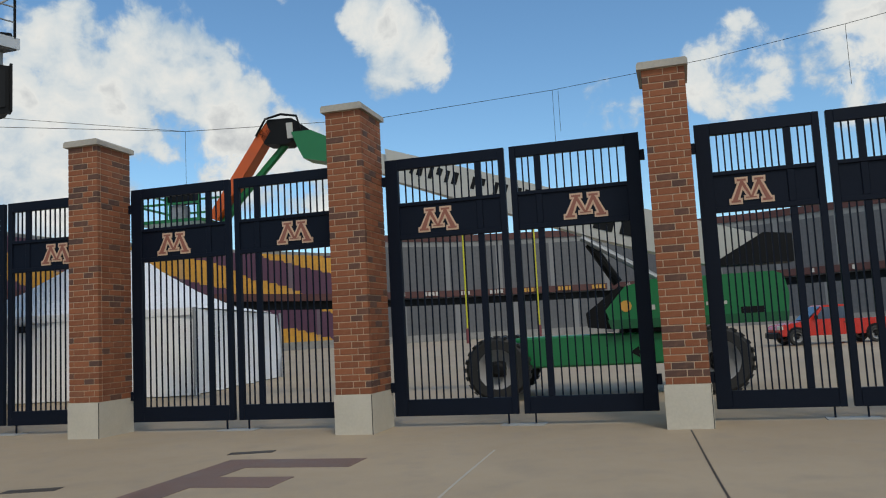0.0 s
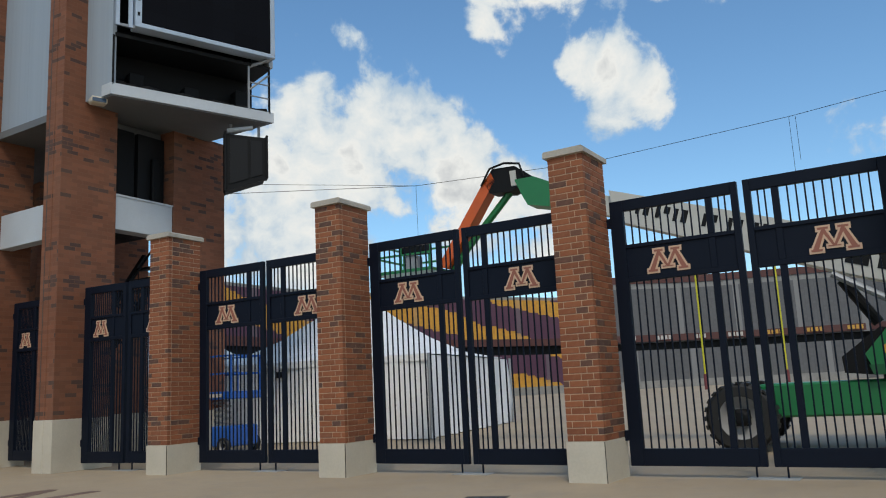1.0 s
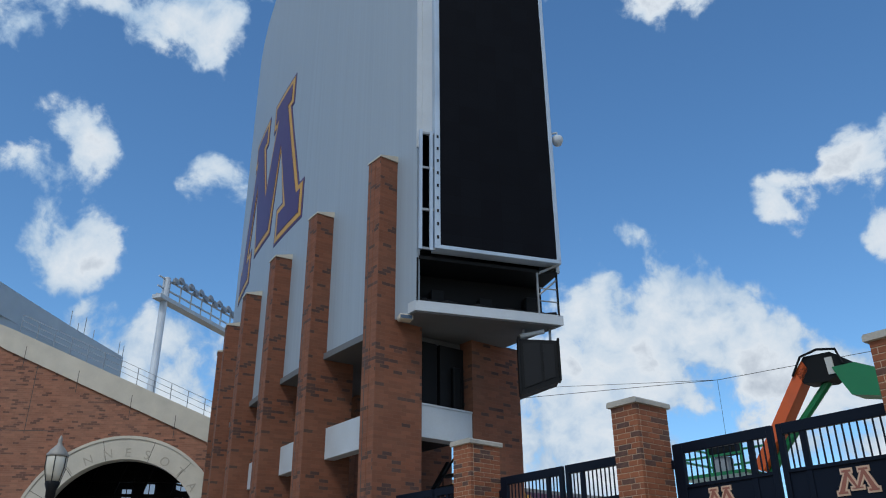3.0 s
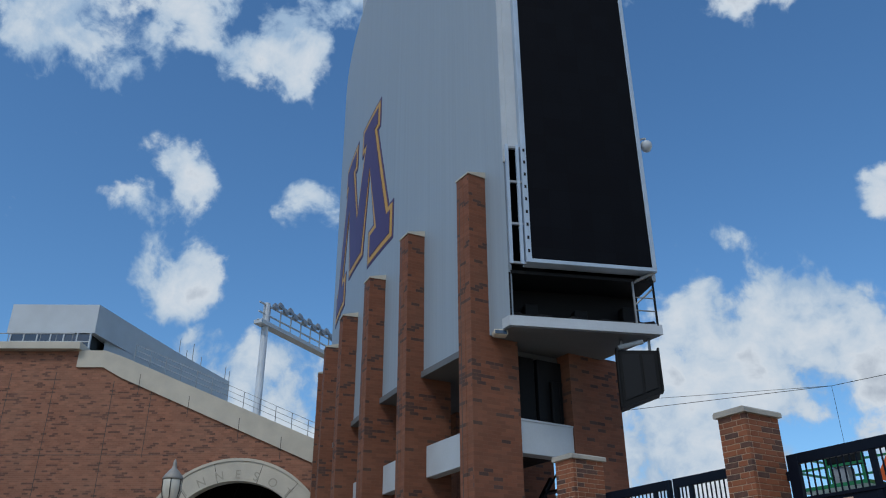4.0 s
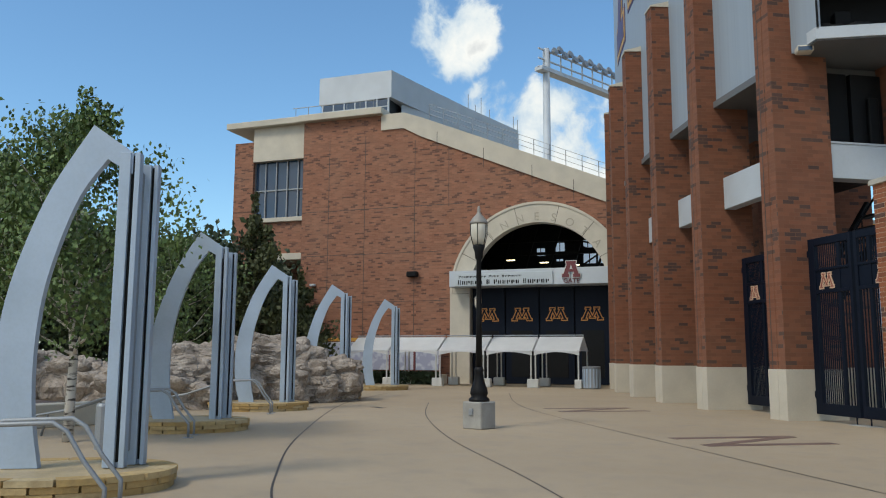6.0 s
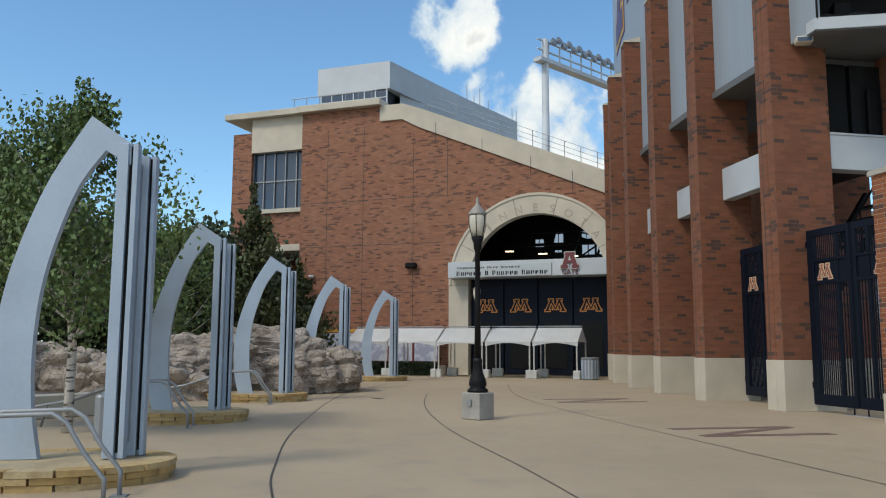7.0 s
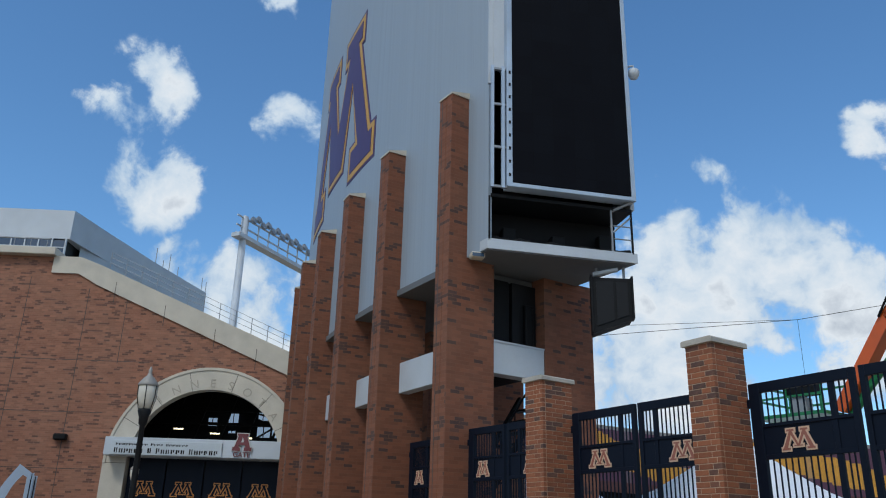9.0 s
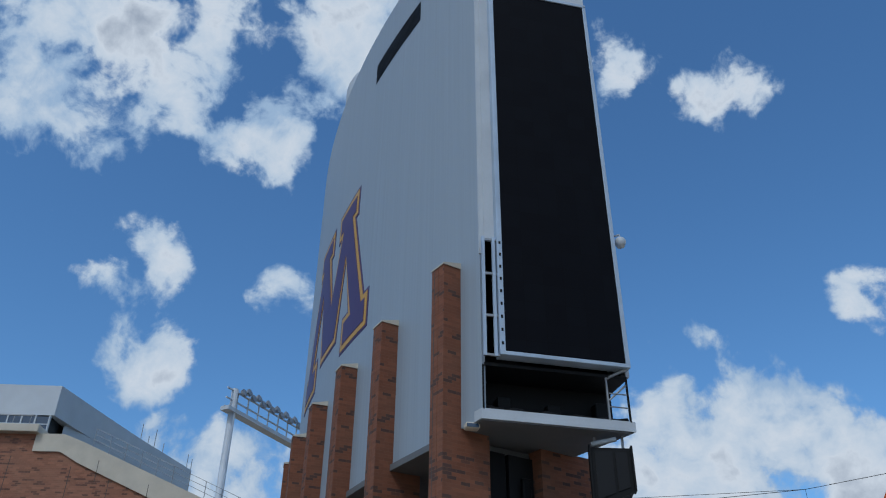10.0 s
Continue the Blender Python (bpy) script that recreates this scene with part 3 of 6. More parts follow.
def hall():
    h = thing("stadium_end_hall", "red brick stadium end building with a great stone arch entrance", "building", hall_m)
    x0, zs, ro, ri = 4.95, 4.95, 5.0, 3.85
    # brick front with the arch cut out: left of the arch, over the arch, right of it
    left = [(-9.7, 0), (-0.05, 0), (-0.05, zs)] + [(x0 + ro * math.cos(math.pi * (1 - k / 32)), zs + ro * math.sin(math.pi * (1 - k / 32))) for k in range(1, 33)] + \
           [(x0 + ro, 0), (24, 0), (24, 4.0), (9.0, 9.6), (-1.9, 14.25), (-3.0, 14.85), (-4.45, 14.85), (-4.45, 15.78), (-9.7, 15.78)]
    part("front_wall", slab(left, 0, 0.6), M["hall_brick"], h)
    # stone arch ring and jambs
    ring = [(x0 - ro, 0.0), (x0 - ri, 0.0)] + [(x0 - ri * math.cos(math.pi * k / 40), zs + ri * math.sin(math.pi * k / 40)) for k in range(41)] + [(x0 + ri, 0.0), (x0 + ro, 0.0)] + \
           [(x0 + ro * math.cos(math.pi * k / 40), zs + ro * math.sin(math.pi * k / 40)) for k in range(41)]
    arch = part("stone_arch", slab(ring, -0.12, 0.55), M["precast"], h, "cream stone arch with raised lettering")
    rim = [(x0 - ro * math.cos(math.pi * k / 40), zs + ro * math.sin(math.pi * k / 40)) for k in range(41)] + [(x0 + (ro - 0.14) * math.cos(math.pi * k / 40), zs + (ro - 0.14) * math.sin(math.pi * k / 40)) for k in range(41)]
    part("arch_rim", slab(rim, -0.17, -0.12), M["precast"], arch)
    for deg in (28, 50, 75, 105, 130, 152):
        a = radians(deg)
        part("arch_joint", boxes((ri, ro, -0.126, -0.118, -0.012, 0.012)), M["joint"], arch, m=pose(x0, 0, zs) @ Matrix.Rotation(-a, 4, "Y"))
    for z in (2.6, 4.95):
        part("arch_joint", boxes((x0 - ro, x0 - ri, -0.126, -0.118, z, z + 0.02)), M["joint"], arch)
    word = "MINNESOTA"
    for k, ch in enumerate(word):
        a = math.radians(142 - k * (104 / 8))
        letter(ch, 0.62, 0.02, arch, pose(x0 + 4.15 * math.cos(a), -0.125, zs + 4.15 * math.sin(a)) @ Matrix.Rotation(math.pi / 2 - a, 4, "Y"), M["letter_stone"])
    # sloping stone coping and stepped parapet
    part("coping", slab([(-4.45, 14.85), (-3.0, 14.85), (-1.9, 14.25), (9.0, 9.6), (24, 4.0), (24, 5.3), (9.0, 10.85), (-1.9, 15.4), (-3.0, 15.8), (-4.45, 15.8)], -0.10, 0.7), M["precast"], h, "sloping cream stone coping")
    part("roof_edge", boxes((-9.9, -4.3, -0.45, 6.0, 15.78, 16.2), bevel=0.03), M["precast"], h)
    # corner bay with tall window
    part("bay_brick", boxes((-15.0, -13.6, 0.5, 8, 0, 15.05)), M["hall_brick"], h)
    part("bay_stone", boxes((-13.6, -9.7, 0.45, 8, 13.72, 15.9), bevel=0.01), M["precast"], h)
    part("bay_brick", boxes((-13.6, -9.7, 0.5, 8, 7.75, 9.75)), M["hall_brick"], h)
    part("window_sill", boxes((-13.6, -9.7, 0.3, 0.8, 9.75, 10.02), bevel=0.01), M["precast"], h)
    part("bay_edge", boxes((-13.6, -9.7, 0.35, 8, 7.35, 7.75), bevel=0.01), M["precast"], h)
    part("roof_edge", boxes((-15.4, -9.7, 0.0, 8, 15.9, 16.3), bevel=0.03), M["precast"], h)
    win = part("window", boxes((-13.6, -9.7, 0.85, 0.90, 10.02, 13.72)), M["glass"], h, "tall tinted glass window")
    for k in range(6):
        x = -13.6 + 3.9 * k / 5
        part("window_bar", boxes((x - 0.035, x + 0.035, 0.74, 0.86, 10.02, 13.72)), M["galv"], win)
    part("window_bar", boxes((-13.6, -9.7, 0.75, 0.86, 11.82, 11.9)), M["galv"], win)
    part("undercroft", boxes((-13.6, -9.7, 3.5, 4.0, 0, 7.35)), M["hall_brick"], h)
    # movement joints in the brick
    for z in (10.12, 7.42, 4.6):
        part("wall_joint", boxes((-9.7, -0.5 if z < 9 else 1.5, -0.008, 0.0, z, z + 0.03)), M["joint"], h)
    for x in (-7.9, -5.5, -2.3, -0.2):
        part("wall_joint", boxes((x, x + 0.03, -0.007, 0.0, 10.0 if x > -1 else 0.0, 14.1 if x > -3 else 14.6)), M["joint"], h)
    # gates, sign and near-black walls that paint the interior's shade behind the arch
    part("dark_interior", boxes((0, 10, 7.0, 7.2, 0, 10.0)), M["shade_and_dark"], h)
    part("dark_interior", boxes((-0.3, 0, 0.6, 7.0, 0, 10.0)), M["shade_and_dark"], h)
    part("dark_interior", boxes((10, 10.2, 0.6, 7.0, 0, 10.0)), M["shade_and_dark"], h)
    # unseen lid, added to keep light from above out of the interior
    part("inner_ceiling", boxes((-0.3, 10.2, 0.62, 7.2, 10.0, 10.15)), M["shade_and_dark"], h)
    part("canopy", boxes((0.2, 9.6, -1.0, 0.4, 5.27, 6.15), bevel=0.02), M["white_metal"], h, "pale metal canopy over the gates")
    for k in range(4):
        x = 1.12 + k * 1.92
        d = part("entrance_gate", boxes((x + 0.04, x + 1.88, 0.30, 0.40, 0.05, 5.27)), M["navy"], h)
        part("gate_panel", boxes((x + 0.35, x + 1.55, 0.26, 0.30, 0.4, 2.9)), M["black"], d)
        emblem(d, 1.2, 0.74, pose(x + 0.95, 0.29, 3.78), M["navy"], M["emblem_gold"])
    return h


M["letter_stone"] = material("letter_stone", worn((0.40, 0.36, 0.29), 0.85), 0.85)


def letter(text, size, depth, parent, m, mat, name="letter", align="CENTER"):
    """Raised writing in the built-in font, as a mesh that stands upright, facing -y."""
    cu = bpy.data.curves.new("text", "FONT")
    cu.body, cu.size, cu.extrude, cu.align_x, cu.align_y = text, size, depth / 2, align, "CENTER"
    tmp = bpy.data.objects.new("text", cu)
    scene.collection.objects.link(tmp)
    bpy.context.view_layer.update()
    me = bpy.data.meshes.new_from_object(tmp.evaluated_get(bpy.context.evaluated_depsgraph_get()))
    bpy.data.objects.remove(tmp)
    me.transform(Matrix.Rotation(math.pi / 2, 4, "X"))
    me.materials.clear()
    me.materials.append(mat)
    ob = new(name, me)
    ob.parent, ob.matrix_basis = parent, m
    return ob


hall_thing = hall()

# remaining gates beside the tower
def pier_point(deg, along, back):
    n = -Vector((math.cos(radians(deg)), math.sin(radians(deg))))
    p = on_arc(deg, RADIUS) + Vector((n.y, -n.x)) * along + n * back
    return (p.x, p.y)


gate_pair(pier_point(PIERS[0], 0.66, 0.75), corner(FENCE[0], -SIDE, 0.80))
gate_pair(pier_point(PIERS[1], 0.66, 1.2), pier_point(PIERS[0], 0.0, 1.2))
gate_pair(pier_point(PIERS[2], 0.66, 1.2), pier_point(PIERS[1], 0.0, 1.2))
for a, b in zip(PIERS[2:], PIERS[3:]):
    gate_pair(pier_point(b, 0.66, 1.2), pier_point(a, 0.0, 1.2))


# ---- details of the tower ----
def tower_details():
    # ledge light, camera dome, loudspeaker, beams of the end bay
    P = pier_point(PIERS[0], 0.66, 0.0)
    u = (E1 - E0).normalized()
    lamp = thing("flood_lamp", "small beige floodlight under the scoreboard ledge", "lamp", end_frame)
    part("body", boxes((-0.35, 0.05, 0.35, 0.65, TOWER_LOW - 0.16, TOWER_LOW + 0.006), bevel=0.03), M["precast"], lamp)
    part("lens", boxes((-0.33, 0.0, 0.33, 0.352, TOWER_LOW - 0.14, TOWER_LOW - 0.04)), M["glass"], lamp)
    dome = thing("security_camera", "white domed security camera on a short arm", "camera", end_frame)
    part("arm", tube([(END_L - 0.05, 0.0, 15.75), (END_L + 0.18, -0.15, 15.75), (END_L + 0.18, -0.15, 15.6)], 0.035), M["white_metal"], dome)
    part("dome", lathe([(0.03, -0.24), (0.12, -0.20), (0.17, -0.10), (0.19, 0.0), (0.15, 0.09), (0.05, 0.13)], 14), M["white_metal"], dome, smooth=True, m=pose(END_L + 0.18, -0.15, 15.5))
    at = way(21.6, 0) * 22.4
    spk = thing("loudspeaker_cabinet", "black loudspeaker cabinet with sloping underside hung under the ledge", "loudspeaker", pose(at.x, at.y, 7.98, 0, 0, 28))
    front = [(-0.54, -0.80), (0.54, -0.42), (0.54, 0.74), (-0.54, 0.80)]
    part("cabinet", slab(front, -0.18, 0.55), M["black"], spk)
    part("grille", slab([(-0.44, -0.64), (0.04, -0.47), (0.04, 0.66), (-0.44, 0.68)], -0.205, -0.18), M["shade_and_dark"], spk)
    part("horn", slab([(0.12, -0.44), (0.44, -0.33), (0.44, 0.62), (0.12, 0.64)], -0.205, -0.18), M["shade_and_dark"], spk)
    part("frame_bar", boxes((-0.60, -0.541, -0.25, 0.1, -0.84, 0.86), bevel=0.008), M["black"], spk)
    part("frame_bar", boxes((0.541, 0.60, -0.25, 0.1, -0.44, 0.80), bevel=0.008), M["black"], spk)
    part("frame_bar", slab([(-0.54, -0.86), (0.54, -0.48), (0.54, -0.421), (-0.54, -0.801)], -0.25, -0.1), M["black"], spk)
    for x in (-0.42, 0.36):
        part("hanger", boxes((x, x + 0.07, 0.12, 0.2, 0.7, 1.25)), M["galv"], spk)
    part("hanger_tube", tube([(-0.5, -0.05, 0.92), (0.2, -0.05, 1.06)], 0.07, sides=10), M["white_metal"], spk)
    # pale beam between front and rear pier, with a dark stair behind it
    pr = turn(*pier_point(PIERS[0], 0.0, 0.0), PIERS[0] + 90)
    beam = thing("cross_beam", "pale metal balcony beam between brick piers", "beam", pr)
    part("face", boxes((0.20, 0.62, 1.60, 3.50, 6.02, 6.92), bevel=0.01), M["white_metal"], beam)
    part("top_edge", boxes((0.16, 0.64, 1.60, 3.50, 6.92, 6.97)), M["white_metal"], beam)
    stair = thing("service_stair", "black steel service stair between the piers", "stair", pr)
    for k in range(10):
        part("tread", boxes((-1.6, -0.4, 1.7 + k * 0.26, 1.98 + k * 0.26, 2.0 + k * 0.38, 2.06 + k * 0.38)), M["black"], stair)
    part("stringer", tube([(-0.4, 1.6, 1.85), (-0.4, 4.4, 5.9)], 0.09, sides=4), M["black"], stair)
    part("stringer", tube([(-1.6, 1.6, 1.85), (-1.6, 4.4, 5.9)], 0.09, sides=4), M["black"], stair)
    part("rail", tube([(-0.4, 1.6, 2.9), (-0.4, 4.4, 6.9)], 0.03, sides=6), M["black"], stair)
    for k in range(6):
        part("rail_post", tube([(-0.4, 1.7 + k * 0.5, 2.0 + k * 0.72), (-0.4, 1.7 + k * 0.5, 3.0 + k * 0.72)], 0.02, sides=5), M["black"], stair)
    plant = thing("plant_room", "near-black machinery enclosure filling the shaded gap behind the brick piers", "enclosure", pr)
    # near-black box, widened to paint the dark gap between the piers as shade
    part("walls", boxes((-3.4, 0.25, 2.6, 3.6, 6.2, 8.94)), M["shade_and_dark"], plant)
    part("duct", boxes((-0.15, 0.25, 1.9, 2.5, 7.0, 8.94), bevel=0.03), M["black"], plant)
    part("duct", boxes((0.26, 0.4, 3.0, 3.3, 7.0, 8.3), bevel=0.03), M["black"], plant)
    # clutter in the open bay
    bay = thing("bay_equipment", "loose black tarpaulin and brackets in the open bay", "equipment", end_frame)
    bm = bmesh.new()
    pts = [(0.08 + k * 0.31, 0.34 + 0.06 * math.sin(k * 1.7), 9.60 + 0.05 * math.sin(k * 2.3) - 0.05 * math.sin(k * math.pi / 14)) for k in range(15)]
    part("tarpaulin", tube(pts, [0.10 + 0.03 * math.sin(k * 2.1) for k in range(15)], sides=7), M["black"], bay, "crumpled black tarpaulin")
    part("tarpaulin", boxes((0.05, 0.75, 0.2, 0.6, 9.47, 9.66), bevel=0.06), M["black"], bay)
    for x, z in ((0.7, 10.0), (2.2, 9.9), (3.7, 10.1)):
        part("equipment_box", boxes((x, x + 0.4, 0.8, 1.15, z - 0.5, z + 0.2), bevel=0.02), M["black"], bay)
    for x, mt in ((0.03, 'black'), (3.72, 'galv'), (4.35, 'black')):
        part("upright", boxes((x, x + 0.05, 0.0, 0.05, 9.46, 10.8)), M[mt], bay)
    part("brace", tube([(3.8, 0.05, 10.78), (4.40, -0.25, 11.05)], 0.045, sides=6), M["galv"], bay)
    part("brace", tube([(3.8, 0.05, 10.1), (4.35, 0.02, 10.6)], 0.03, sides=6), M["galv"], bay)
    for z in (9.9, 10.3):
        part("brace", tube([(3.8, 0.02, z), (4.38, 0.02, z)], 0.02, sides=6), M["galv"], bay)
    for k in range(9):
        part("bolt", boxes((0.53, 0.59, -0.35, -0.338, 11.3 + k * 0.42, 11.4 + k * 0.42)), M["black"], bay)


tower_details()


EM_Z, EM_A, EM_W, EM_H = 19.2, -125.35, 10.6, 7.9     # middle height, bearing on the arc, width, height


def tower_emblem():
    """The big emblem on the curved skin, as bent plates 2 cm proud of it, and the louvre strip above."""
    em = thing("tower_emblem", "large purple emblem with gold outline on the scoreboard skin", "emblem")

    def bent(name, outline, z_mid, a_mid, w, h, proud, mat):
        bm = bmesh.new()
        vs = [bm.verts.new((x * w, z * h, 0)) for x, z in outline]
        f = bm.faces.new(vs)
        f.normal_update()
        bmesh.ops.triangulate(bm, faces=[f])
        for k in range(1, 14):
            x = -w / 2 + w * k / 14
            bmesh.ops.bisect_plane(bm, geom=bm.verts[:] + bm.edges[:] + bm.faces[:], plane_co=(x, 0, 0), plane_no=(1, 0, 0))
        made = bmesh.ops.extrude_face_region(bm, geom=bm.faces[:])
        top = {v for v in made["geom"] if isinstance(v, bmesh.types.BMVert)}
        for v in bm.verts:
            a = a_mid + math.degrees(v.co.x / SKIN_R)
            p = on_arc(a, SKIN_R + (proud if v in top else 0.001))
            v.co = Vector((p.x, p.y, z_mid + v.co.y))
        bmesh.ops.recalc_face_normals(bm, faces=bm.faces)
        part(name, bm, mat, em)
    M_OUT = [(-0.5, -0.5), (-0.2, -0.5), (-0.2, -0.28), (-0.27, -0.28), (-0.19, 0.10), (-0.13, -0.385), (0.13, -0.385), (0.19, 0.10), (0.27, -0.28), (0.2, -0.28), (0.2, -0.5), (0.5, -0.5),
             (0.5, -0.28), (0.45, -0.28), (0.29, 0.30), (0.32, 0.30), (0.32, 0.5), (0.04, 0.5), (0.04, 0.30), (0.08, 0.30), (0.0, -0.02), (-0.08, 0.30), (-0.04, 0.30), (-0.04, 0.5), (-0.32, 0.5),
             (-0.32, 0.30), (-0.29, 0.30), (-0.45, -0.28), (-0.5, -0.28)]
    bent("emblem_border", M_OUT, EM_Z, EM_A, EM_W, EM_H, 0.02, M["tower_purple"])

    def inset(g):
        out = []
        w, h, k = EM_W, EM_H, len(M_OUT)
        for i in range(k):
            p, q, r = (Vector((M_OUT[j % k][0] * w, M_OUT[j % k][1] * h)) for j in (i - 1, i, i + 1))
            e1, e2 = (q - p).normalized(), (r - q).normalized()
            t = Vector((-e1.y, e1.x)) + Vector((-e2.y, e2.x))
            t = t / max(0.5, t.dot(Vector((-e1.y, e1.x))))
            out.append(((q.x + t.x * g) / w, (q.y + t.y * g) / h))
        return out
    bent("emblem_line", inset(0.12), EM_Z, EM_A, EM_W, EM_H, 0.035, M["tower_gold"])
    bent("emblem_field", inset(0.36), EM_Z, EM_A, EM_W, EM_H, 0.05, M["tower_purple"])
    lv = thing("louvre_strip", "dark louvre strip high on the scoreboard skin", "louvre")
    bm = bmesh.new()
    for r0, z0, z1 in ((0.012, 28.4, 29.6),):
        cols = [on_arc(-115.0 - 5.2 * k / 8, SKIN_R + r0) for k in range(9)]
        for a, b in zip(cols, cols[1:]):
            n = (a - CENTRE).normalized()
            lo = [bm.verts.new((p.x, p.y, z)) for p, z in ((a, z0), (b, z0), (b, z1), (a, z1))]
            bm.faces.new(lo)
    bmesh.ops.solidify(bm, geom=bm.faces[:], thickness=0.02)
    part("louvre", bm, M["shade_and_dark"], lv)
    crown = thing("rooftop_drum", "rounded pale metal drum behind the scoreboard top", "drum")
    c = on_arc(-129.0, SKIN_R - 2.4)
    part("shell", lathe([(2.1, 31.9), (2.1, 35.0), (1.9, 35.6), (1.2, 36.0), (0.3, 36.1)], 24), M["white_metal"], crown, smooth=True, m=pose(c.x, c.y, 0))


tower_emblem()


# ---- hall details ----
def hall_details():
    sign = thing("entrance_sign", "pale blue-grey sign board with dark writing on the canopy", "sign", hall_m)
    part("board", boxes((0.55, 6.0, -1.08, -1.0, 5.30, 5.98), bevel=0.01), M["sign_blue"], sign)
    random.seed(4)
    for z, h, words, x0_, x1_ in ((5.80, 0.12, (10, 4, 7), 0.78, 4.35), (5.50, 0.25, (6, 1, 6, 6), 0.72, 5.85)):
        step = (x1_ - x0_) / (sum(words) + 0.7 * (len(words) - 1))
        x = x0_
        for count in words:
            for k in range(count):
                tall = h if k == 0 else h * 0.8
                part("writing_bar", boxes((x + step * 0.08, x + step * random.uniform(0.32, 0.42), -1.09, -1.08, z - h / 2, z - h / 2 + tall)), M["black"], sign)
                part("writing_bar", boxes((x + step * 0.54, x + step * random.uniform(0.72, 0.86), -1.09, -1.08, z - h / 2 + tall * random.choice((0.0, 0.35)), z - h / 2 + tall)), M["black"], sign)
                x += step
            x += step * 0.7
    ga = thing("gate_letter_sign", "maroon gate letter sign standing on the canopy", "sign", hall_m)

    def block_a(name, g, y, mat):
        bm = bmesh.new()
        slab([(-0.58 - g, -0.5 - g), (-0.12 + g, -0.5 - g), (-0.12 + g, -0.28 + g), (-0.2, -0.28 + g), (-0.17, -0.14), (0.17, -0.14), (0.2, -0.28 + g), (0.12 - g, -0.28 + g), (0.12 - g, -0.5 - g), (0.58 + g, -0.5 - g),
              (0.58 + g, -0.28 + g), (0.48 + g, -0.28 + g), (0.26 + g, 0.42), (0.32 + g, 0.42), (0.32 + g, 0.58 + g), (-0.32 - g, 0.58 + g), (-0.32 - g, 0.42), (-0.26 - g, 0.42), (-0.48 - g, -0.28 + g), (-0.58 - g, -0.28 + g)], y, y + 0.06, bm)
        part(name, bm, mat, ga, m=pose(6.98, 0, 6.02) @ Matrix.Diagonal((0.82, 1, 0.78, 1)))
    block_a("outline", 0.05, -1.08, M["white_block"])
    block_a("figure", 0.0, -1.10, M["maroon"])
    part("counter", slab([(-0.09, 0.04), (0.09, 0.04), (0.0, 0.34)], -1.108, -1.10), M["white_block"], ga, m=pose(6.98, 0, 6.02) @ Matrix.Diagonal((0.82, 1, 0.78, 1)))
    letter("GATE", 0.34, 0.05, ga, pose(6.98, -1.04, 5.44), M["maroon"])
    wl = thing("wall_lamp", "dark bronze wall pack light on the brick", "lamp", hall_m)
    part("body", boxes((-2.65, -2.0, -0.35, 0.0, 5.98, 6.3), bevel=0.06), M["black"], wl)
    wc = thing("wall_camera", "small white camera on the brick wall", "camera", hall_m)
    part("body", boxes((-8.9, -8.6, -0.3, 0.0, 5.6, 5.75), bevel=0.03), M["white_metal"], wc)
    # lattice of steel and lamps inside the arch
    steel = thing("inner_steelwork", "dark steel frames and light strips inside the arch", "steelwork", hall_m)
    for k in range(6):
        part("member", tube([(1.0 + k * 1.5, 5.5, 5.5), (2.2 + k * 1.5, 5.5, 9.5)], 0.09, sides=4), M["black"], steel)
    for z in (6.6, 7.7, 8.5):
        part("member", boxes((0, 10, 5.4, 5.6, z, z + 0.16)), M["black"], steel)
    for x, z in ((2.4, 7.1), (4.4, 6.9), (6.2, 6.7)):
        part("strip_light", boxes((x, x + 0.5, 3.0, 3.1, z, z + 0.06)), M["strip_light"], steel, "lit fluorescent strip")
    # glowing panels before the back wall stand in for daylight through openings
    for x, z, wd, hh in ((3.35, 7.85, 0.5, 0.45), (4.55, 8.0, 0.55, 0.6), (6.3, 8.25, 0.55, 0.5), (7.1, 8.1, 0.7, 0.45), (6.3, 7.25, 0.75, 0.6), (7.2, 7.25, 0.7, 0.55), (4.6, 7.45, 0.4, 0.12),
                         (7.5, 6.35, 0.4, 0.16), (8.5, 6.9, 0.3, 0.25), (8.7, 6.3, 0.6, 0.3), (9.0, 6.75, 0.3, 0.25), (5.7, 6.75, 0.2, 0.08)):
        part("daylight_opening", boxes((x, x + wd, 6.9, 6.98, z, z + hh)), M["daylight_glow"], steel, "glowing panel standing in for daylight")
        part("opening_bar", boxes((x + wd * 0.46, x + wd * 0.54, 6.84, 6.9, z, z + hh)), M["black"], steel)
    for x0_, z0_, x1_, z1_ in ((6.0, 8.4, 9.3, 7.0), (6.1, 7.0, 8.4, 8.5), (5.0, 8.9, 9.2, 7.9), (7.6, 6.2, 9.2, 7.3)):
        part("lattice_bar", tube([(x0_, 6.6, z0_), (x1_, 6.6, z1_)], 0.07, sides=4), M["black"], steel)
    part("hanging_rod", tube([(4.55, 4.0, 6.2), (4.55, 4.0, 9.0)], 0.03, sides=5), M["black"], steel)
    # roof rail along the coping
    rail = thing("roof_rail", "thin grey steel railing along the sloping coping", "railing", hall_m)
    path = [(-1.6, 0.5, 15.4), (9.0, 0.5, 10.85), (24, 0.5, 5.3)]
    for dz in (0.35, 0.65, 0.95):
        part("rail", tube([(x, y, z + dz) for x, y, z in path], 0.014, sides=5), M["galv"], rail)
    for k in range(22):
        x = -1.6 + k * 0.9
        z = 15.4 - (x + 1.6) * 4.55 / 10.6 if x < 9 else 10.85 - (x - 9) * 5.55 / 15
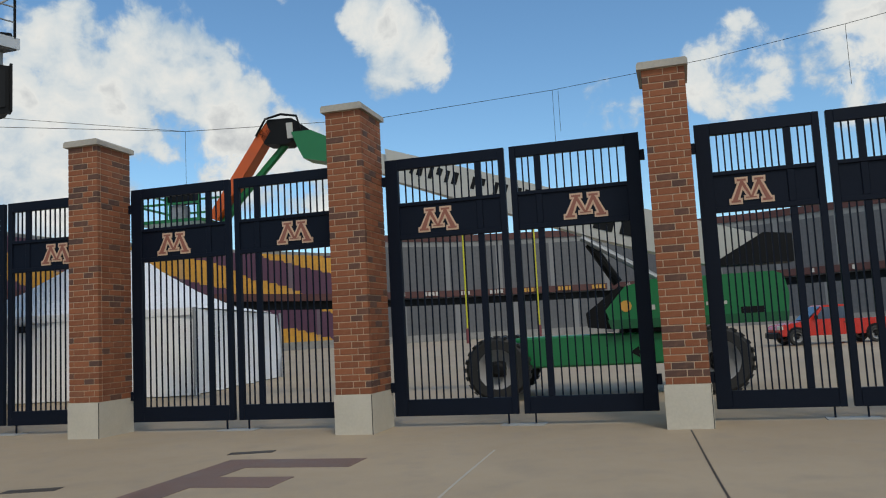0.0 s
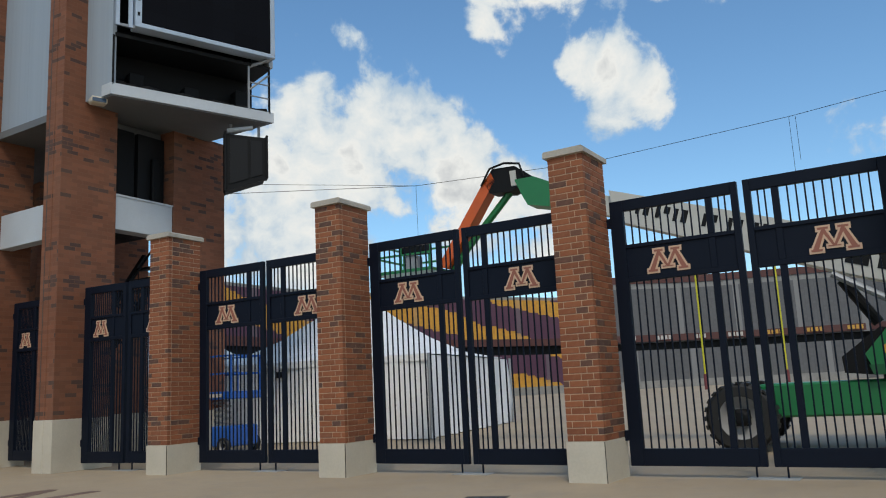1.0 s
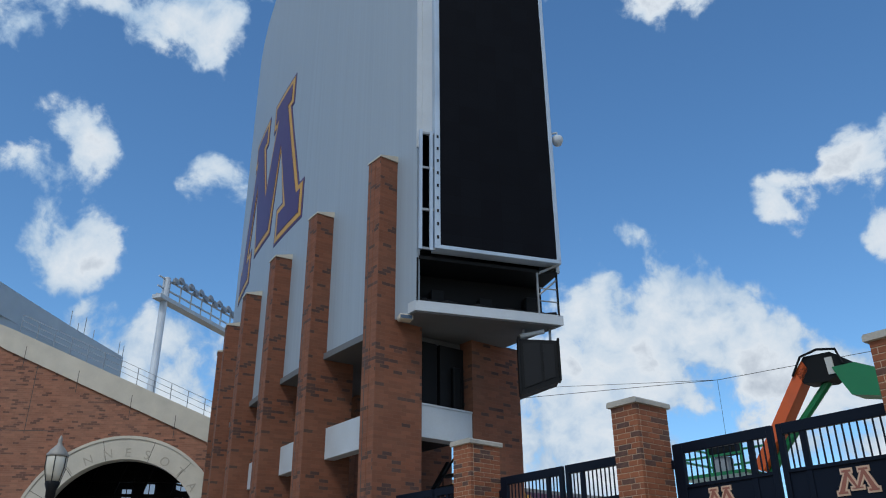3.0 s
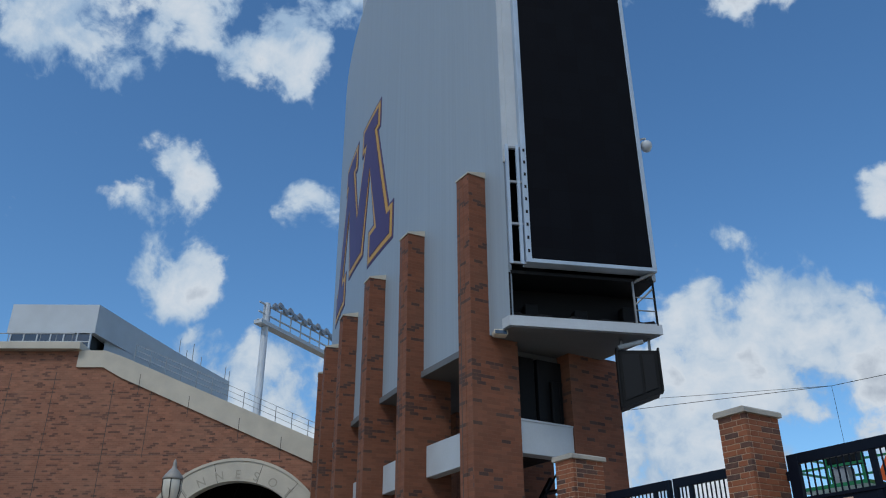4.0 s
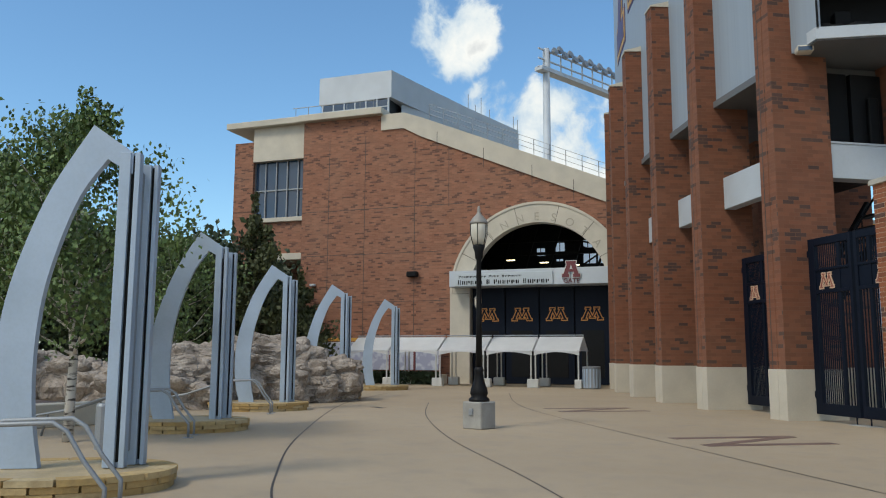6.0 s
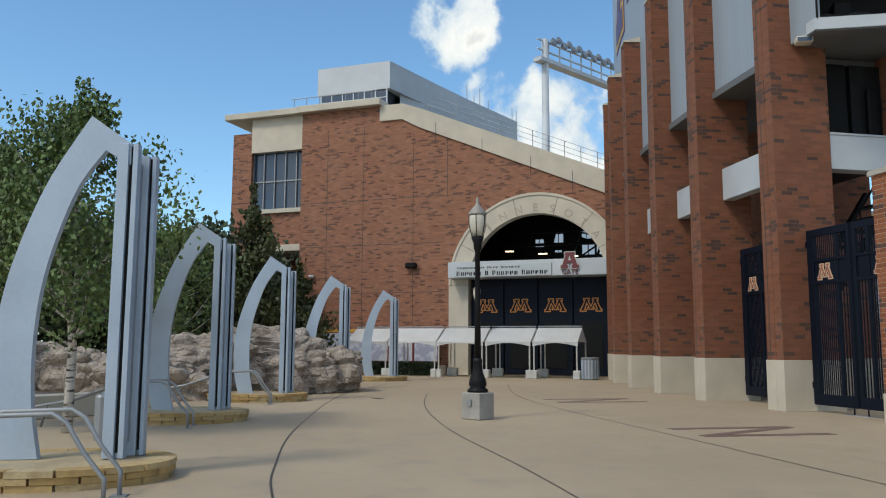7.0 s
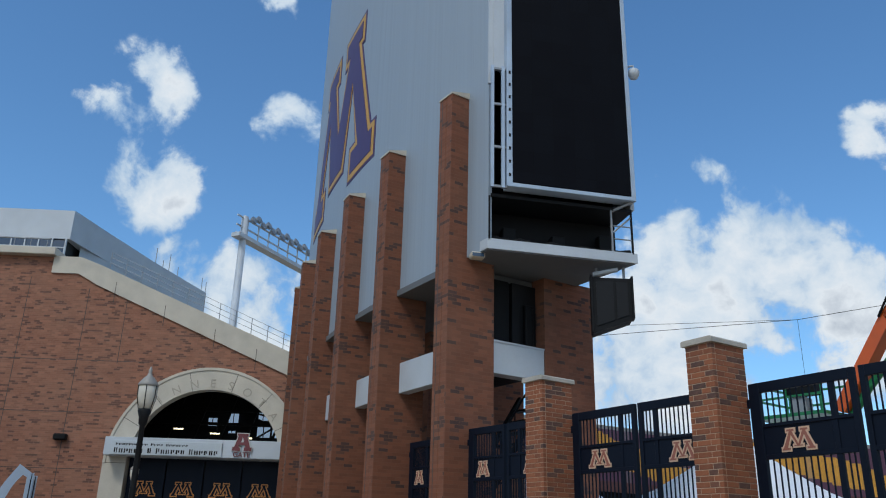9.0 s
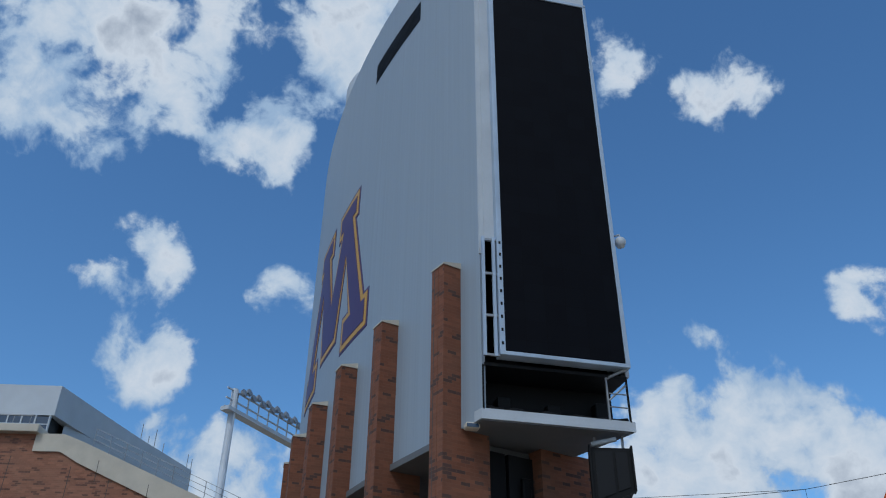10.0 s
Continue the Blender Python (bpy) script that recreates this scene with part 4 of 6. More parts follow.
        part("post", tube([(x, 0.5, z - 0.1), (x, 0.5, z + 0.95)], 0.022, sides=5), M["galv"], rail)
    for k in range(7):
        part("post", tube([(-10.8 + k * 0.9, 0.8, 16.2), (-10.8 + k * 0.9, 0.8, 17.1)], 0.022, sides=5), M["galv"], rail)
    part("rail", tube([(-11, 0.8, 17.1), (-5.3, 0.8, 17.1)], 0.028, sides=5), M["galv"], rail)
    for x in (-0.9, 1.9, 4.7, 7.0):
        part("coping_joint", boxes((x, x + 0.03, -0.106, -0.1, 9.9 + (7 - x) * 0.43, 10.9 + (7 - x) * 0.43 + 0.15)), M["joint"], rail)
    # press box on the roof
    pb = thing("press_box", "pale grey metal press box on the stadium roof", "building", hall_m)
    front = [(-10.9, 4.0), (-5.6, 4.0), (-4.8, 7.45), (-3.38, 13.2), (-1.25, 20.6), (-4.5, 27), (-10.9, 27)]
    part("upper_wall", prism(front, 18.3, 20.15), M["white_metal"], pb)
    inner = [(-10.6, 4.3), (-5.9, 4.3), (-5.75, 7.0), (-5.75, 26), (-10.6, 26)]
    part("lower_wall", prism(inner, 15.8, 18.3), M["shade_and_dark"], pb)
    tail = [(-5.54, 5.6), (-4.82, 7.47), (-3.40, 13.22), (-1.27, 20.6), (-4.52, 26.9), (-5.54, 26.9)]
    part("tail_wall", prism(tail, 12.5, 18.3), M["white_metal"], pb)
    for k in range(7):
        x = -10.6 + k * 0.8
        wn = part("window", boxes((x + 0.04, x + 0.76, 4.0, 4.09, 17.2, 18.2)), M["glass"], pb) if k < 6 else None
        part("window_post", boxes((x - 0.04, x + 0.04, 3.95, 4.1, 16.2, 18.3)), M["white_metal"], pb)
    for z in (17.15, 17.7):
        part("window_rail", boxes((-10.6, -5.8, 3.96, 4.1, z, z + 0.06)), M["white_metal"], pb)
    for x, y in ((-4.0, 15.0), (-3.6, 15.6), (-3.3, 16.2), (-2.9, 17.2), (-1.7, 20.2), (-1.5, 20.8)):
        part("antenna", tube([(x, y + 0.5, 20.1), (x, y + 0.5, 21.6 + 0.4 * math.sin(x * 9))], 0.03, sides=5), M["galv"], pb)
    mast = thing("floodlight_mast", "white steel floodlight mast with a long lamp gantry", "floodlight")
    base = way(49.05, 0) * 78
    tip = way(44.6, 0) * 86.5
    ztop = 1.5 + 78 * math.tan(radians(21.5))
    part("pole", tube([(base.x, base.y, 0), (base.x, base.y, ztop)], [0.45, 0.34], sides=14), M["white_metal"], mast, smooth=True)
    axis = (tip - base).normalized()
    for dz in (-2.1, -1.2, -0.2):
        part("gantry_rail", tube([base + Vector((0, 0, ztop + dz)) - axis * 1.2, tip + Vector((0, 0, ztop + dz)) + axis * 6], 0.10, sides=5), M["white_metal"], mast)
    part("walkway", boxes((-1.2, 13, -0.5, 0.5, ztop - 2.5, ztop - 2.1)), M["white_metal"], mast, m=turn(base.x, base.y, math.degrees(math.atan2(axis.y, axis.x))))
    mg = turn(base.x, base.y, math.degrees(math.atan2(axis.y, axis.x)))
    for k in range(13):
        part("floodlight", lathe([(0.10, 0), (0.38, 0.25), (0.42, 0.5), (0.1, 0.55)], 9), M["galv"], mast, m=mg @ pose(0.6 + k * 0.85, -0.3, ztop - 0.4 + 0.35 * (k % 2), 70, 0, 0))
    for k in range(7):
        part("gantry_post", boxes((0.5 + k * 1.8, 0.6 + k * 1.8, -0.06, 0.06, ztop - 2.1, ztop)), M["white_metal"], mast, m=mg)


M["sign_blue"] = material("sign_blue", worn((0.50, 0.55, 0.58), 0.92), 0.5)
M["maroon"] = material("maroon", plain((0.16, 0.035, 0.04)), 0.5)
M["strip_light"] = material("strip_light", lambda n, co, uv: (0.9, 0.85, 0.7, 1), 0.5)
# emissive sky colour, painted daylight for the panels inside the arch
M["daylight_glow"] = material("daylight_glow", lambda n, co, uv: (0.5, 0.6, 0.7, 1), 0.6)
for key, colour, power in (("strip_light", (1.0, 0.85, 0.55, 1), 2.5), ("daylight_glow", (0.5, 0.68, 0.95, 1), 0.4)):
    node = M[key].node_tree.nodes["Principled BSDF"]
    node.inputs["Emission Color"].default_value, node.inputs["Emission Strength"].default_value = colour, power
hall_details()


# ---- plaza furniture ----
M["hood_bronze"] = material("hood_bronze", worn((0.32, 0.30, 0.27), 0.8), 0.45, 0.3)


def street_lamp(x, y, scale, block=True):
    l = thing("street_lamp", "black street lamp with frosted globe on a concrete block" if block else "black street lamp with frosted acorn globe", "street lamp", turn(x, y, 15), "street lamps on the plaza")
    z0 = 0.56 if block else 0.0
    if block:
        part("concrete_block", boxes((-0.25, 0.25, -0.25, 0.25, 0, 0.56), bevel=0.02), M["pale_concrete"], l, "rough grey concrete footing block")
        part("conduit_box", boxes((-0.05, 0.05, -0.295, -0.25, 0.28, 0.42), bevel=0.01), M["galv"], l)
    part("base", lathe([(0.22, z0), (0.22, z0 + 0.05), (0.165, z0 + 0.10), (0.19, z0 + 0.16), (0.175, z0 + 0.26), (0.11, z0 + 0.42), (0.09, z0 + 0.60), (0.105, z0 + 0.64), (0.078, z0 + 0.72)], 20), M["lamp_black"], l, smooth=True)
    part("pole", lathe([(0.072, z0 + 0.70), (0.058, 2.4), (0.052, 3.55), (0.085, 3.6), (0.09, 3.72), (0.135, 3.84), (0.12, 3.88)], 16), M["lamp_black"], l, smooth=True)
    part("globe", lathe([(0.11, 3.88), (0.165, 4.02), (0.19, 4.2), (0.185, 4.32), (0.16, 4.36)], 20), M["globe"], l, "frosted white acorn globe", smooth=True)
    part("hood", lathe([(0.195, 4.33), (0.20, 4.37), (0.165, 4.43), (0.11, 4.50), (0.05, 4.56), (0.035, 4.62), (0.04, 4.66), (0.012, 4.74)], 20), M["hood_bronze"], l, smooth=True)
    for k in range(6):
        a = k * math.pi / 3
        part("cage_rib", tube([(0.13 * math.cos(a), 0.13 * math.sin(a), 3.86), (0.195 * math.cos(a), 0.195 * math.sin(a), 4.12), (0.198 * math.cos(a), 0.198 * math.sin(a), 4.34)], 0.008, sides=4), M["lamp_black"], l)
    return l


street_lamp(-13.88, 10.07, 1.0)
street_lamp(-32.6, 23.6, 0.8, False)


A_DIR = math.degrees(math.atan2(-0.89, -0.45))


def smooth_line(pts, cuts=4):
    """More points along a line, on a smooth curve through the given ones."""
    v = [Vector(p) for p in pts]
    out = []
    for i in range(len(v) - 1):
        p0, p1, p2, p3 = v[max(i - 1, 0)], v[i], v[i + 1], v[min(i + 2, len(v) - 1)]
        for k in range(cuts):
            t = k / cuts
            out.append(tuple(0.5 * ((2 * p1) + (p2 - p0) * t + (2 * p0 - 5 * p1 + 4 * p2 - p3) * t * t + (3 * p1 - p0 - 3 * p2 + p3) * t ** 3)))
    return out + [tuple(v[-1])]


def blade(az, dist, deg, tall=1.0):
    """A bent steel blade that leans on two ribbed posts, on a stone plinth. x points away from the plaza."""
    p = way(az, 0) * dist
    b = thing("steel_blade_sculpture", "tall brushed silver steel blade leaning on ribbed posts", "sculpture", turn(p.x, p.y, deg, 0.075) @ Matrix.Diagonal((1, 1, tall, 1)), "steel blades along the plaza edge")
    outer = [(1.12, 0.14), (1.24, 0.7), (1.27, 1.35), (1.20, 2.0), (1.02, 2.65), (0.76, 3.3), (0.34, 4.02)]
    inner = [(0.72, 0.14), (0.82, 0.7), (0.85, 1.35), (0.80, 2.0), (0.66, 2.6), (0.44, 3.2), (0.16, 3.62)]
    outer, inner = smooth_line(outer), smooth_line(inner)
    bm = bmesh.new()
    rows = []
    for (xo, zo), (xi, zi) in zip(outer, inner):
        rows.append([bm.verts.new(v) for v in ((xo, -0.07, zo), (xo, 0.05, zo), (xi, 0.05, zi), (xi, -0.07, zi))])
    for a, c in zip(rows, rows[1:]):
        for k in range(4):
            bm.faces.new((a[k], a[(k + 1) % 4], c[(k + 1) % 4], c[k]))
    bm.faces.new(rows[0][::-1])
    bm.faces.new(rows[-1])
    bmesh.ops.recalc_face_normals(bm, faces=bm.faces)
    part("blade", bm, M["silver"], b)
    part("brace", slab([(0.34, 4.02), (0.16, 3.62), (-0.14, 3.45), (-0.14, 3.70)][::-1], -0.05, 0.07), M["silver"], b)

    def post(name, x0, y0, h, wd):
        ob = part(name, boxes((x0, x0 + wd, y0 - 0.15, y0 - 0.06, 0.14, h)), M["silver"], b)
        part("flange", boxes((x0, x0 + wd * 0.26, y0 - 0.06, y0, 0.14, h), bevel=0.006), M["silver"], ob)
        part("flange", boxes((x0 + wd * 0.46, x0 + wd, y0 - 0.06, y0, 0.14, h), bevel=0.006), M["silver"], ob)
        part("slot", boxes((x0 + wd * 0.28, x0 + wd * 0.44, y0 - 0.058, y0 - 0.045, 0.2, h - 0.03)), M["black"], ob)
    post("front_post", -0.23, 0.10, 3.70, 0.24)
    post("rear_post", -0.38, -0.18, 3.62, 0.19)
    part("post_web", boxes((-0.22, -0.16, -0.19, -0.05, 0.3, 3.5)), M["galv"], b)
    return b


BLADES = [(78.9, 10.2), (72.5, 17.3), (67.9, 23.2), (63.85, 29.2), (60.25, 36.4)]
BLOCK = None


def plinth(az, dist, deg):
    p = way(az, 0) * dist
    ob = thing("stone_plinth", "round yellow limestone plinth in rough courses", "plinth", turn(p.x, p.y, deg), "stone plinths under the blades")
    sx, sy, cx = 1.33, 0.95, 0.58
    core = [(cx + (sx - 0.06) * math.cos(2 * math.pi * k / 36), (sy - 0.06) * math.sin(2 * math.pi * k / 36)) for k in range(36)]
    part("core", prism(core, 0, 0.212), M["ashlar_top"], ob)
    for c in range(3):
        count = 17
        for k in range(count):
            a0, a1 = 2 * math.pi * (k + 0.5 * c) / count, 2 * math.pi * (k + 0.5 * c + 0.94) / count
            ro = 1.0 + 0.02 * ((k * 7 + c * 3) % 5) / 5 + (0.03 if c == 2 else 0.015 * c)
            pts = [(cx + sx * ro * math.cos(a0), sy * ro * math.sin(a0)), (cx + sx * ro * math.cos((a0 + a1) / 2), sy * ro * math.sin((a0 + a1) / 2)), (cx + sx * ro * math.cos(a1), sy * ro * math.sin(a1)),
                   (cx + sx * 0.8 * math.cos(a1), sy * 0.8 * math.sin(a1)), (cx + sx * 0.8 * math.cos(a0), sy * 0.8 * math.sin(a0))]
            part("stone", prism(pts, 0.075 * c, 0.075 * c + (0.07 if c < 2 else 0.066)), M["ashlar"], ob)
    return ob


M["ashlar_top"] = material("ashlar_top", worn((0.45, 0.35, 0.21), 0.75, 20.0, 3.0, 0.2), 0.9, bump=0.01)
for az, d in BLADES:
    blade(az, d, A_DIR, 1.035 if d < 12 else 0.99)
    plinth(az, d, A_DIR)


def hand_rail(az, dist, deg, x, y, label):
    p = way(az, 0) * dist
    r = thing("hand_rail", "grey steel tube hand rail with a curved end", "railing", turn(p.x, p.y, deg), "hand rails beside the plinths")
    for off in (0.0, 0.55):
        part("rail", tube([(x - 0.25, y + off, 0.0), (x - 0.25, y + off, 0.25), (x - 0.05, y + off, 0.5), (x + 0.12, y + off, 0.78), (x + 0.25, y + off, 0.86), (x + 0.9, y + off, 0.84), (x + 1.9, y + off, 0.50), (x + 2.4, y + off, 0.42), (x + 2.5, y + off, 0.0)], 0.024, sides=8), M["galv"], r, smooth=True)
        part("foot", boxes((x - 0.33, x - 0.17, y + off - 0.08, y + off + 0.08, 0, 0.012)), M["galv"], r)
    return r


for (az, d), (x, y) in zip(BLADES[:3], ((-0.25, 1.2), (0.35, 1.15), (0.35, 1.15))):
    hand_rail(az, d, A_DIR, x, y, "")

# ---- markings and joints of the plaza ----
U = Vector((0.922, -0.387))
V = Vector((0.387, 0.922))


def flat(name, outlines, z, mat, label, category):
    bm = bmesh.new()
    for o in outlines:
        prism(o, -0.02, z, bm)
    bmesh.ops.recalc_face_normals(bm, faces=bm.faces)
    return tagged(part(name, bm, mat), label, category, kind="structure")


def paver_letter(shape, x, y, w_, h_):
    def at(a, b):
        p = Vector((x, y)) + U * (a * w_) + V * (b * h_)
        return (p.x, p.y)
    flat("paver_inlay", [[at(a, b) for a, b in o] for o in shape], 0.005, M["paver"], "dark brown paver letter set in the concrete", "paving")


LETTER_E = [[(0, 0), (0.28, 0), (0.28, 1), (0, 1)], [(0.28, 0.80), (1, 0.80), (1, 1), (0.28, 1)], [(0.28, 0.40), (0.78, 0.40), (0.78, 0.60), (0.28, 0.60)], [(0.28, 0), (1, 0), (1, 0.2), (0.28, 0.2)]]
LETTER_N = [[(0, 0), (0.18, 0), (0.18, 1), (0, 1)], [(0.82, 0), (1, 0), (1, 1), (0.82, 1)], [(0.18, 0.78), (0.82, 0.0), (0.82, 0.22), (0.18, 1.0)]]
paver_letter(LETTER_E, -2.45, 8.05, 1.85, 3.0)
paver_letter(LETTER_N, -10.5, 12.0, 1.5, 2.5)
paver_letter(LETTER_N, -18.3, 15.6, 1.6, 2.6)


def joint_line(points, width, mat, name="paving_joint"):
    out, back = [], []
    pts = [Vector(p) for p in points]
    fine = []
    for i in range(len(pts) - 1):
        p0, p1, p2, p3 = pts[max(i - 1, 0)], pts[i], pts[i + 1], pts[min(i + 2, len(pts) - 1)]
        for k in range(8):
            t = k / 8
            fine.append(0.5 * ((2 * p1) + (p2 - p0) * t + (2 * p0 - 5 * p1 + 4 * p2 - p3) * t * t + (3 * p1 - p0 - 3 * p2 + p3) * t ** 3))
    fine.append(pts[-1])
    bm = bmesh.new()
    last = None
    for i, p in enumerate(fine):
        d = (fine[min(i + 1, len(fine) - 1)] - fine[max(i - 1, 0)]).normalized()
        s = Vector((-d.y, d.x)) * width / 2
        row = [bm.verts.new((p.x + s.x, p.y + s.y, 0.004)), bm.verts.new((p.x - s.x, p.y - s.y, 0.004))]
        if last:
            bm.faces.new((last[0], row[0], row[1], last[1]))
        last = row
    bmesh.ops.recalc_face_normals(bm, faces=bm.faces)
    tagged(part(name, bm, mat), "narrow dark joint between concrete slabs", "joint", kind="structure")


M["scratch"] = material("scratch", worn((0.48, 0.44, 0.37), 0.85), 0.9)
joint_line([(-5.2, 2.1), (-7.51, 3.02), (-9.6, 3.86), (-14.4, 6.25), (-23.1, 11.5), (-29, 16.5)], 0.028, M["joint"])
joint_line([(-4.6, 5.0), (-7.99, 6.52), (-12.66, 8.48), (-17.7, 11.16), (-22.4, 14.23)], 0.022, M["joint"])
joint_line([(-3.0, 8.4), (-7.9, 10.43), (-18.5, 15.14), (-26.3, 20.6)], 0.022, M["joint"])
joint_line([(4.82, 10.47), (3.21, 6.34), (2.2, 3.5)], 0.022, M["joint"])
joint_line([(2.0, 9.98), (0.94, 7.4), (0.2, 5.4)], 0.03, M["scratch"])
for x, y, r in ((-3.3, 9.6, 20), (-21.0, 11.6, 150), (-1.1, 11.4, 0)):
    flat("floor_drain", [[(x - 0.3, y - 0.1), (x + 0.3, y - 0.16), (x + 0.34, y + 0.05), (x - 0.26, y + 0.1)]], 0.004, M["joint"], "dark slot drain in the concrete plaza", "drain")


# ---- tents, banners and bin before the hall ----
M["tarp"] = material("tarp", worn((0.85, 0.86, 0.87), 0.94, 12.0, 1.2, 0.03), 0.55)
M["gold_band"] = material("gold_band", plain((0.62, 0.33, 0.06)), 0.6)
M["poster"] = material("poster", lambda n, co, uv: n.mix(n.ramp(n.noise(co, 2.2, 2.0), [(0.45, 0.0), (0.55, 1.0)], "LINEAR"), (0.36, 0.38, 0.52, 1), (0.55, 0.58, 0.66, 1)), 0.5)


def canopy_tent(x0, x1):
    t = thing("canopy_tent", "white canopy tent on steel legs with white weights", "tent", hall_m @ pose(0, -4.3, 0), "canopy tents before the entrance")
    bm = bmesh.new()
    n_ = 10
    rows = []
    for yy, ze, zr in ((0.0, 1.78, 0), (1.3, 2.48, 1), (2.6, 1.78, 0)):
        rows.append([bm.verts.new((x0 + (x1 - x0) * k / n_, yy, ze)) for k in range(n_ + 1)])
    for a, b in zip(rows, rows[1:]):
        for k in range(n_):
            bm.faces.new((a[k], a[k + 1], b[k + 1], b[k]))
    low = [bm.verts.new((x0 + (x1 - x0) * k / n_, 0.0, 1.56 + 0.16 * math.sin(math.pi * k / n_))) for k in range(n_ + 1)]
    for k in range(n_):
        bm.faces.new((low[k], low[k + 1], rows[0][k + 1], rows[0][k]))
    for e in (0, n_):
        bm.faces.new((rows[0][e], rows[1][e], rows[2][e]))
    bmesh.ops.solidify(bm, geom=bm.faces[:], thickness=0.012)
    part("canopy", bm, M["tarp"], t)
    part("ridge_pole", tube([(x0, 1.3, 2.55), (x1, 1.3, 2.55)], 0.03, sides=6), M["galv"], t)
    for x in (x0 + 0.06, x1 - 0.06):
        for y in (0.05, 2.55):
            part("leg", tube([(x, y, 0), (x, y, 1.8)], 0.04, sides=6), M["white_block"], t)
            part("weight", boxes((x - 0.17, x + 0.17, y - 0.17, y + 0.17, 0, 0.42), bevel=0.03), M["white_block"], t, "white plastic tent weight")
    return t


for a, b in ((-4.3, -2.0), (-1.9, 0.7), (0.8, 3.2), (3.3, 5.6), (5.7, 7.9)):
    canopy_tent(a, b)


def banner_fence():
    f = thing("banner_fence", "low fence of pale posters with gold top band", "banner", hall_m)
    part("top_band", boxes((-11.0, -0.4, -0.66, -0.5, 2.34, 2.52), bevel=0.01), M["gold_band"], f)
    for k in range(7):
        x = -10.9 + k * 1.5
        p = part("poster", boxes((x, x + 1.38, -0.62, -0.56, 0.72, 2.28), bevel=0.01), M["poster"], f)
        part("poster_frame", boxes((x + 1.38, x + 1.48, -0.64, -0.55, 0.0, 2.34)), M["maroon"], p)
    part("kerb", boxes((-11, -0.2, -0.9, -0.1, 0, 0.5), bevel=0.02), M["precast"], f)


banner_fence()
b_ = thing("litter_bin", "grey ribbed steel litter bin", "bin", hall_m @ pose(8.45, -4.2, 0))
part("drum", lathe([(0.36, 0.0), (0.40, 0.05), (0.40, 0.95), (0.43, 0.97), (0.43, 1.03), (0.30, 1.06)], 20), M["galv"], b_)
for k in range(16):
    a = 2 * math.pi * k / 16
    part("rib", boxes((0.40, 0.425, -0.03, 0.03, 0.06, 0.94)), M["silver"], b_, m=pose(0, 0, 0, 0, 0, math.degrees(a)))


# ---- rocks and planting ----
def rock_build(n, co, uv):
    g = n.noise(co, 2.2, 8.0, 0.65)
    fine = n.noise(co, 14.0, 6.0, 0.6)
    crack = n.add("ShaderNodeTexVoronoi", {"feature": "DISTANCE_TO_EDGE"}, Vector=co, Scale=2.3).outputs["Distance"]
    col = n.mix(n.ramp(g, [(0.3, 0.0), (0.7, 1.0)]), (0.21, 0.17, 0.14, 1), (0.52, 0.45, 0.385, 1))
    col = n.mix(n.ramp(fine, [(0.33, 0.5), (0.5, 0.0)]), col, (0.11, 0.09, 0.075, 1))
    return col, n.math("ADD", g, n.math("ADD", fine, n.math("MULTIPLY", n.ramp(crack, [(0.0, 0.0), (0.08, 1.0)]), 0.5))), None


M["rock"] = material("rock", rock_build, 0.92, bump=0.10)


def boulder(x, y, z, sx, sy, sz, seed, deg=0.0):
    """An angular rock: a cube cut finely, pushed by stepped noise."""
    bm = bmesh.new()
    bmesh.ops.create_icosphere(bm, subdivisions=5, radius=1.0)
    off = Vector((seed * 3.7, seed * 1.3, seed * 2.1))
    for v in bm.verts:
        p = v.co.normalized()
        q = Vector((math.copysign(abs(p.x) ** 0.55, p.x), math.copysign(abs(p.y) ** 0.55, p.y), math.copysign(abs(p.z) ** 0.6, p.z)))
        cell = noise.cell_vector(q * 1.9 + off)
        vor = noise.voronoi(Vector((q.x * sx, q.y * sy, q.z * sz * 1.7)) * 1.5 + off)[0]
        d = 0.92 + 0.20 * noise.noise(q * 1.4 + off) + 0.06 * noise.noise(q * 5 + off) + 0.30 * min(0.5, vor[1] - vor[0]) + 0.08 * (cell.x - 0.5)
        ledge = 0.05 * math.copysign(abs(math.sin((q.z * sz + seed) * 8.0)) ** 0.4, math.sin((q.z * sz + seed) * 8.0))
        v.co = Vector((q.x * sx * (d + ledge), q.y * sy * (d + ledge), max(q.z * sz * d, -z / max(sz, 0.1) * sz)))
    tagged(part("boulder", bm, M["rock"], m=turn(x, y, deg, z)), "weathered grey-brown layered rock boulder", "rock", "boulders of the rock garden")


random.seed(11)
ROCKS = [(65.3, 28.0, 1.5, 1.1, 0.95), (67.4, 27.6, 1.6, 1.3, 1.1), (69.6, 27.2, 1.7, 1.3, 1.2), (71.3, 26.6, 1.5, 1.2, 1.15), (73.0, 25.8, 1.6, 1.2, 1.15), (75.0, 25.0, 1.5, 1.2, 0.95), (76.6, 24.5, 1.3, 1.1, 0.8),
         (66.3, 27.0, 1.1, 0.8, 0.6), (68.6, 26.2, 1.2, 0.8, 0.75), (71.5, 25.6, 1.1, 0.8, 0.6), (74.0, 24.2, 1.1, 0.8, 0.5), (69.0, 29.2, 1.9, 1.4, 1.35), (72.2, 28.8, 1.8, 1.4, 1.15),
         (78.6, 27.5, 1.0, 0.8, 0.85), (80.2, 28.0, 0.9, 0.8, 0.8), (81.6, 28.0, 1.1, 0.9, 0.95), (83.2, 28.3, 1.2, 0.8, 0.9), (84.6, 28.0, 1.0, 0.9, 1.0), (86.2, 28.4, 1.2, 0.9, 0.9)]
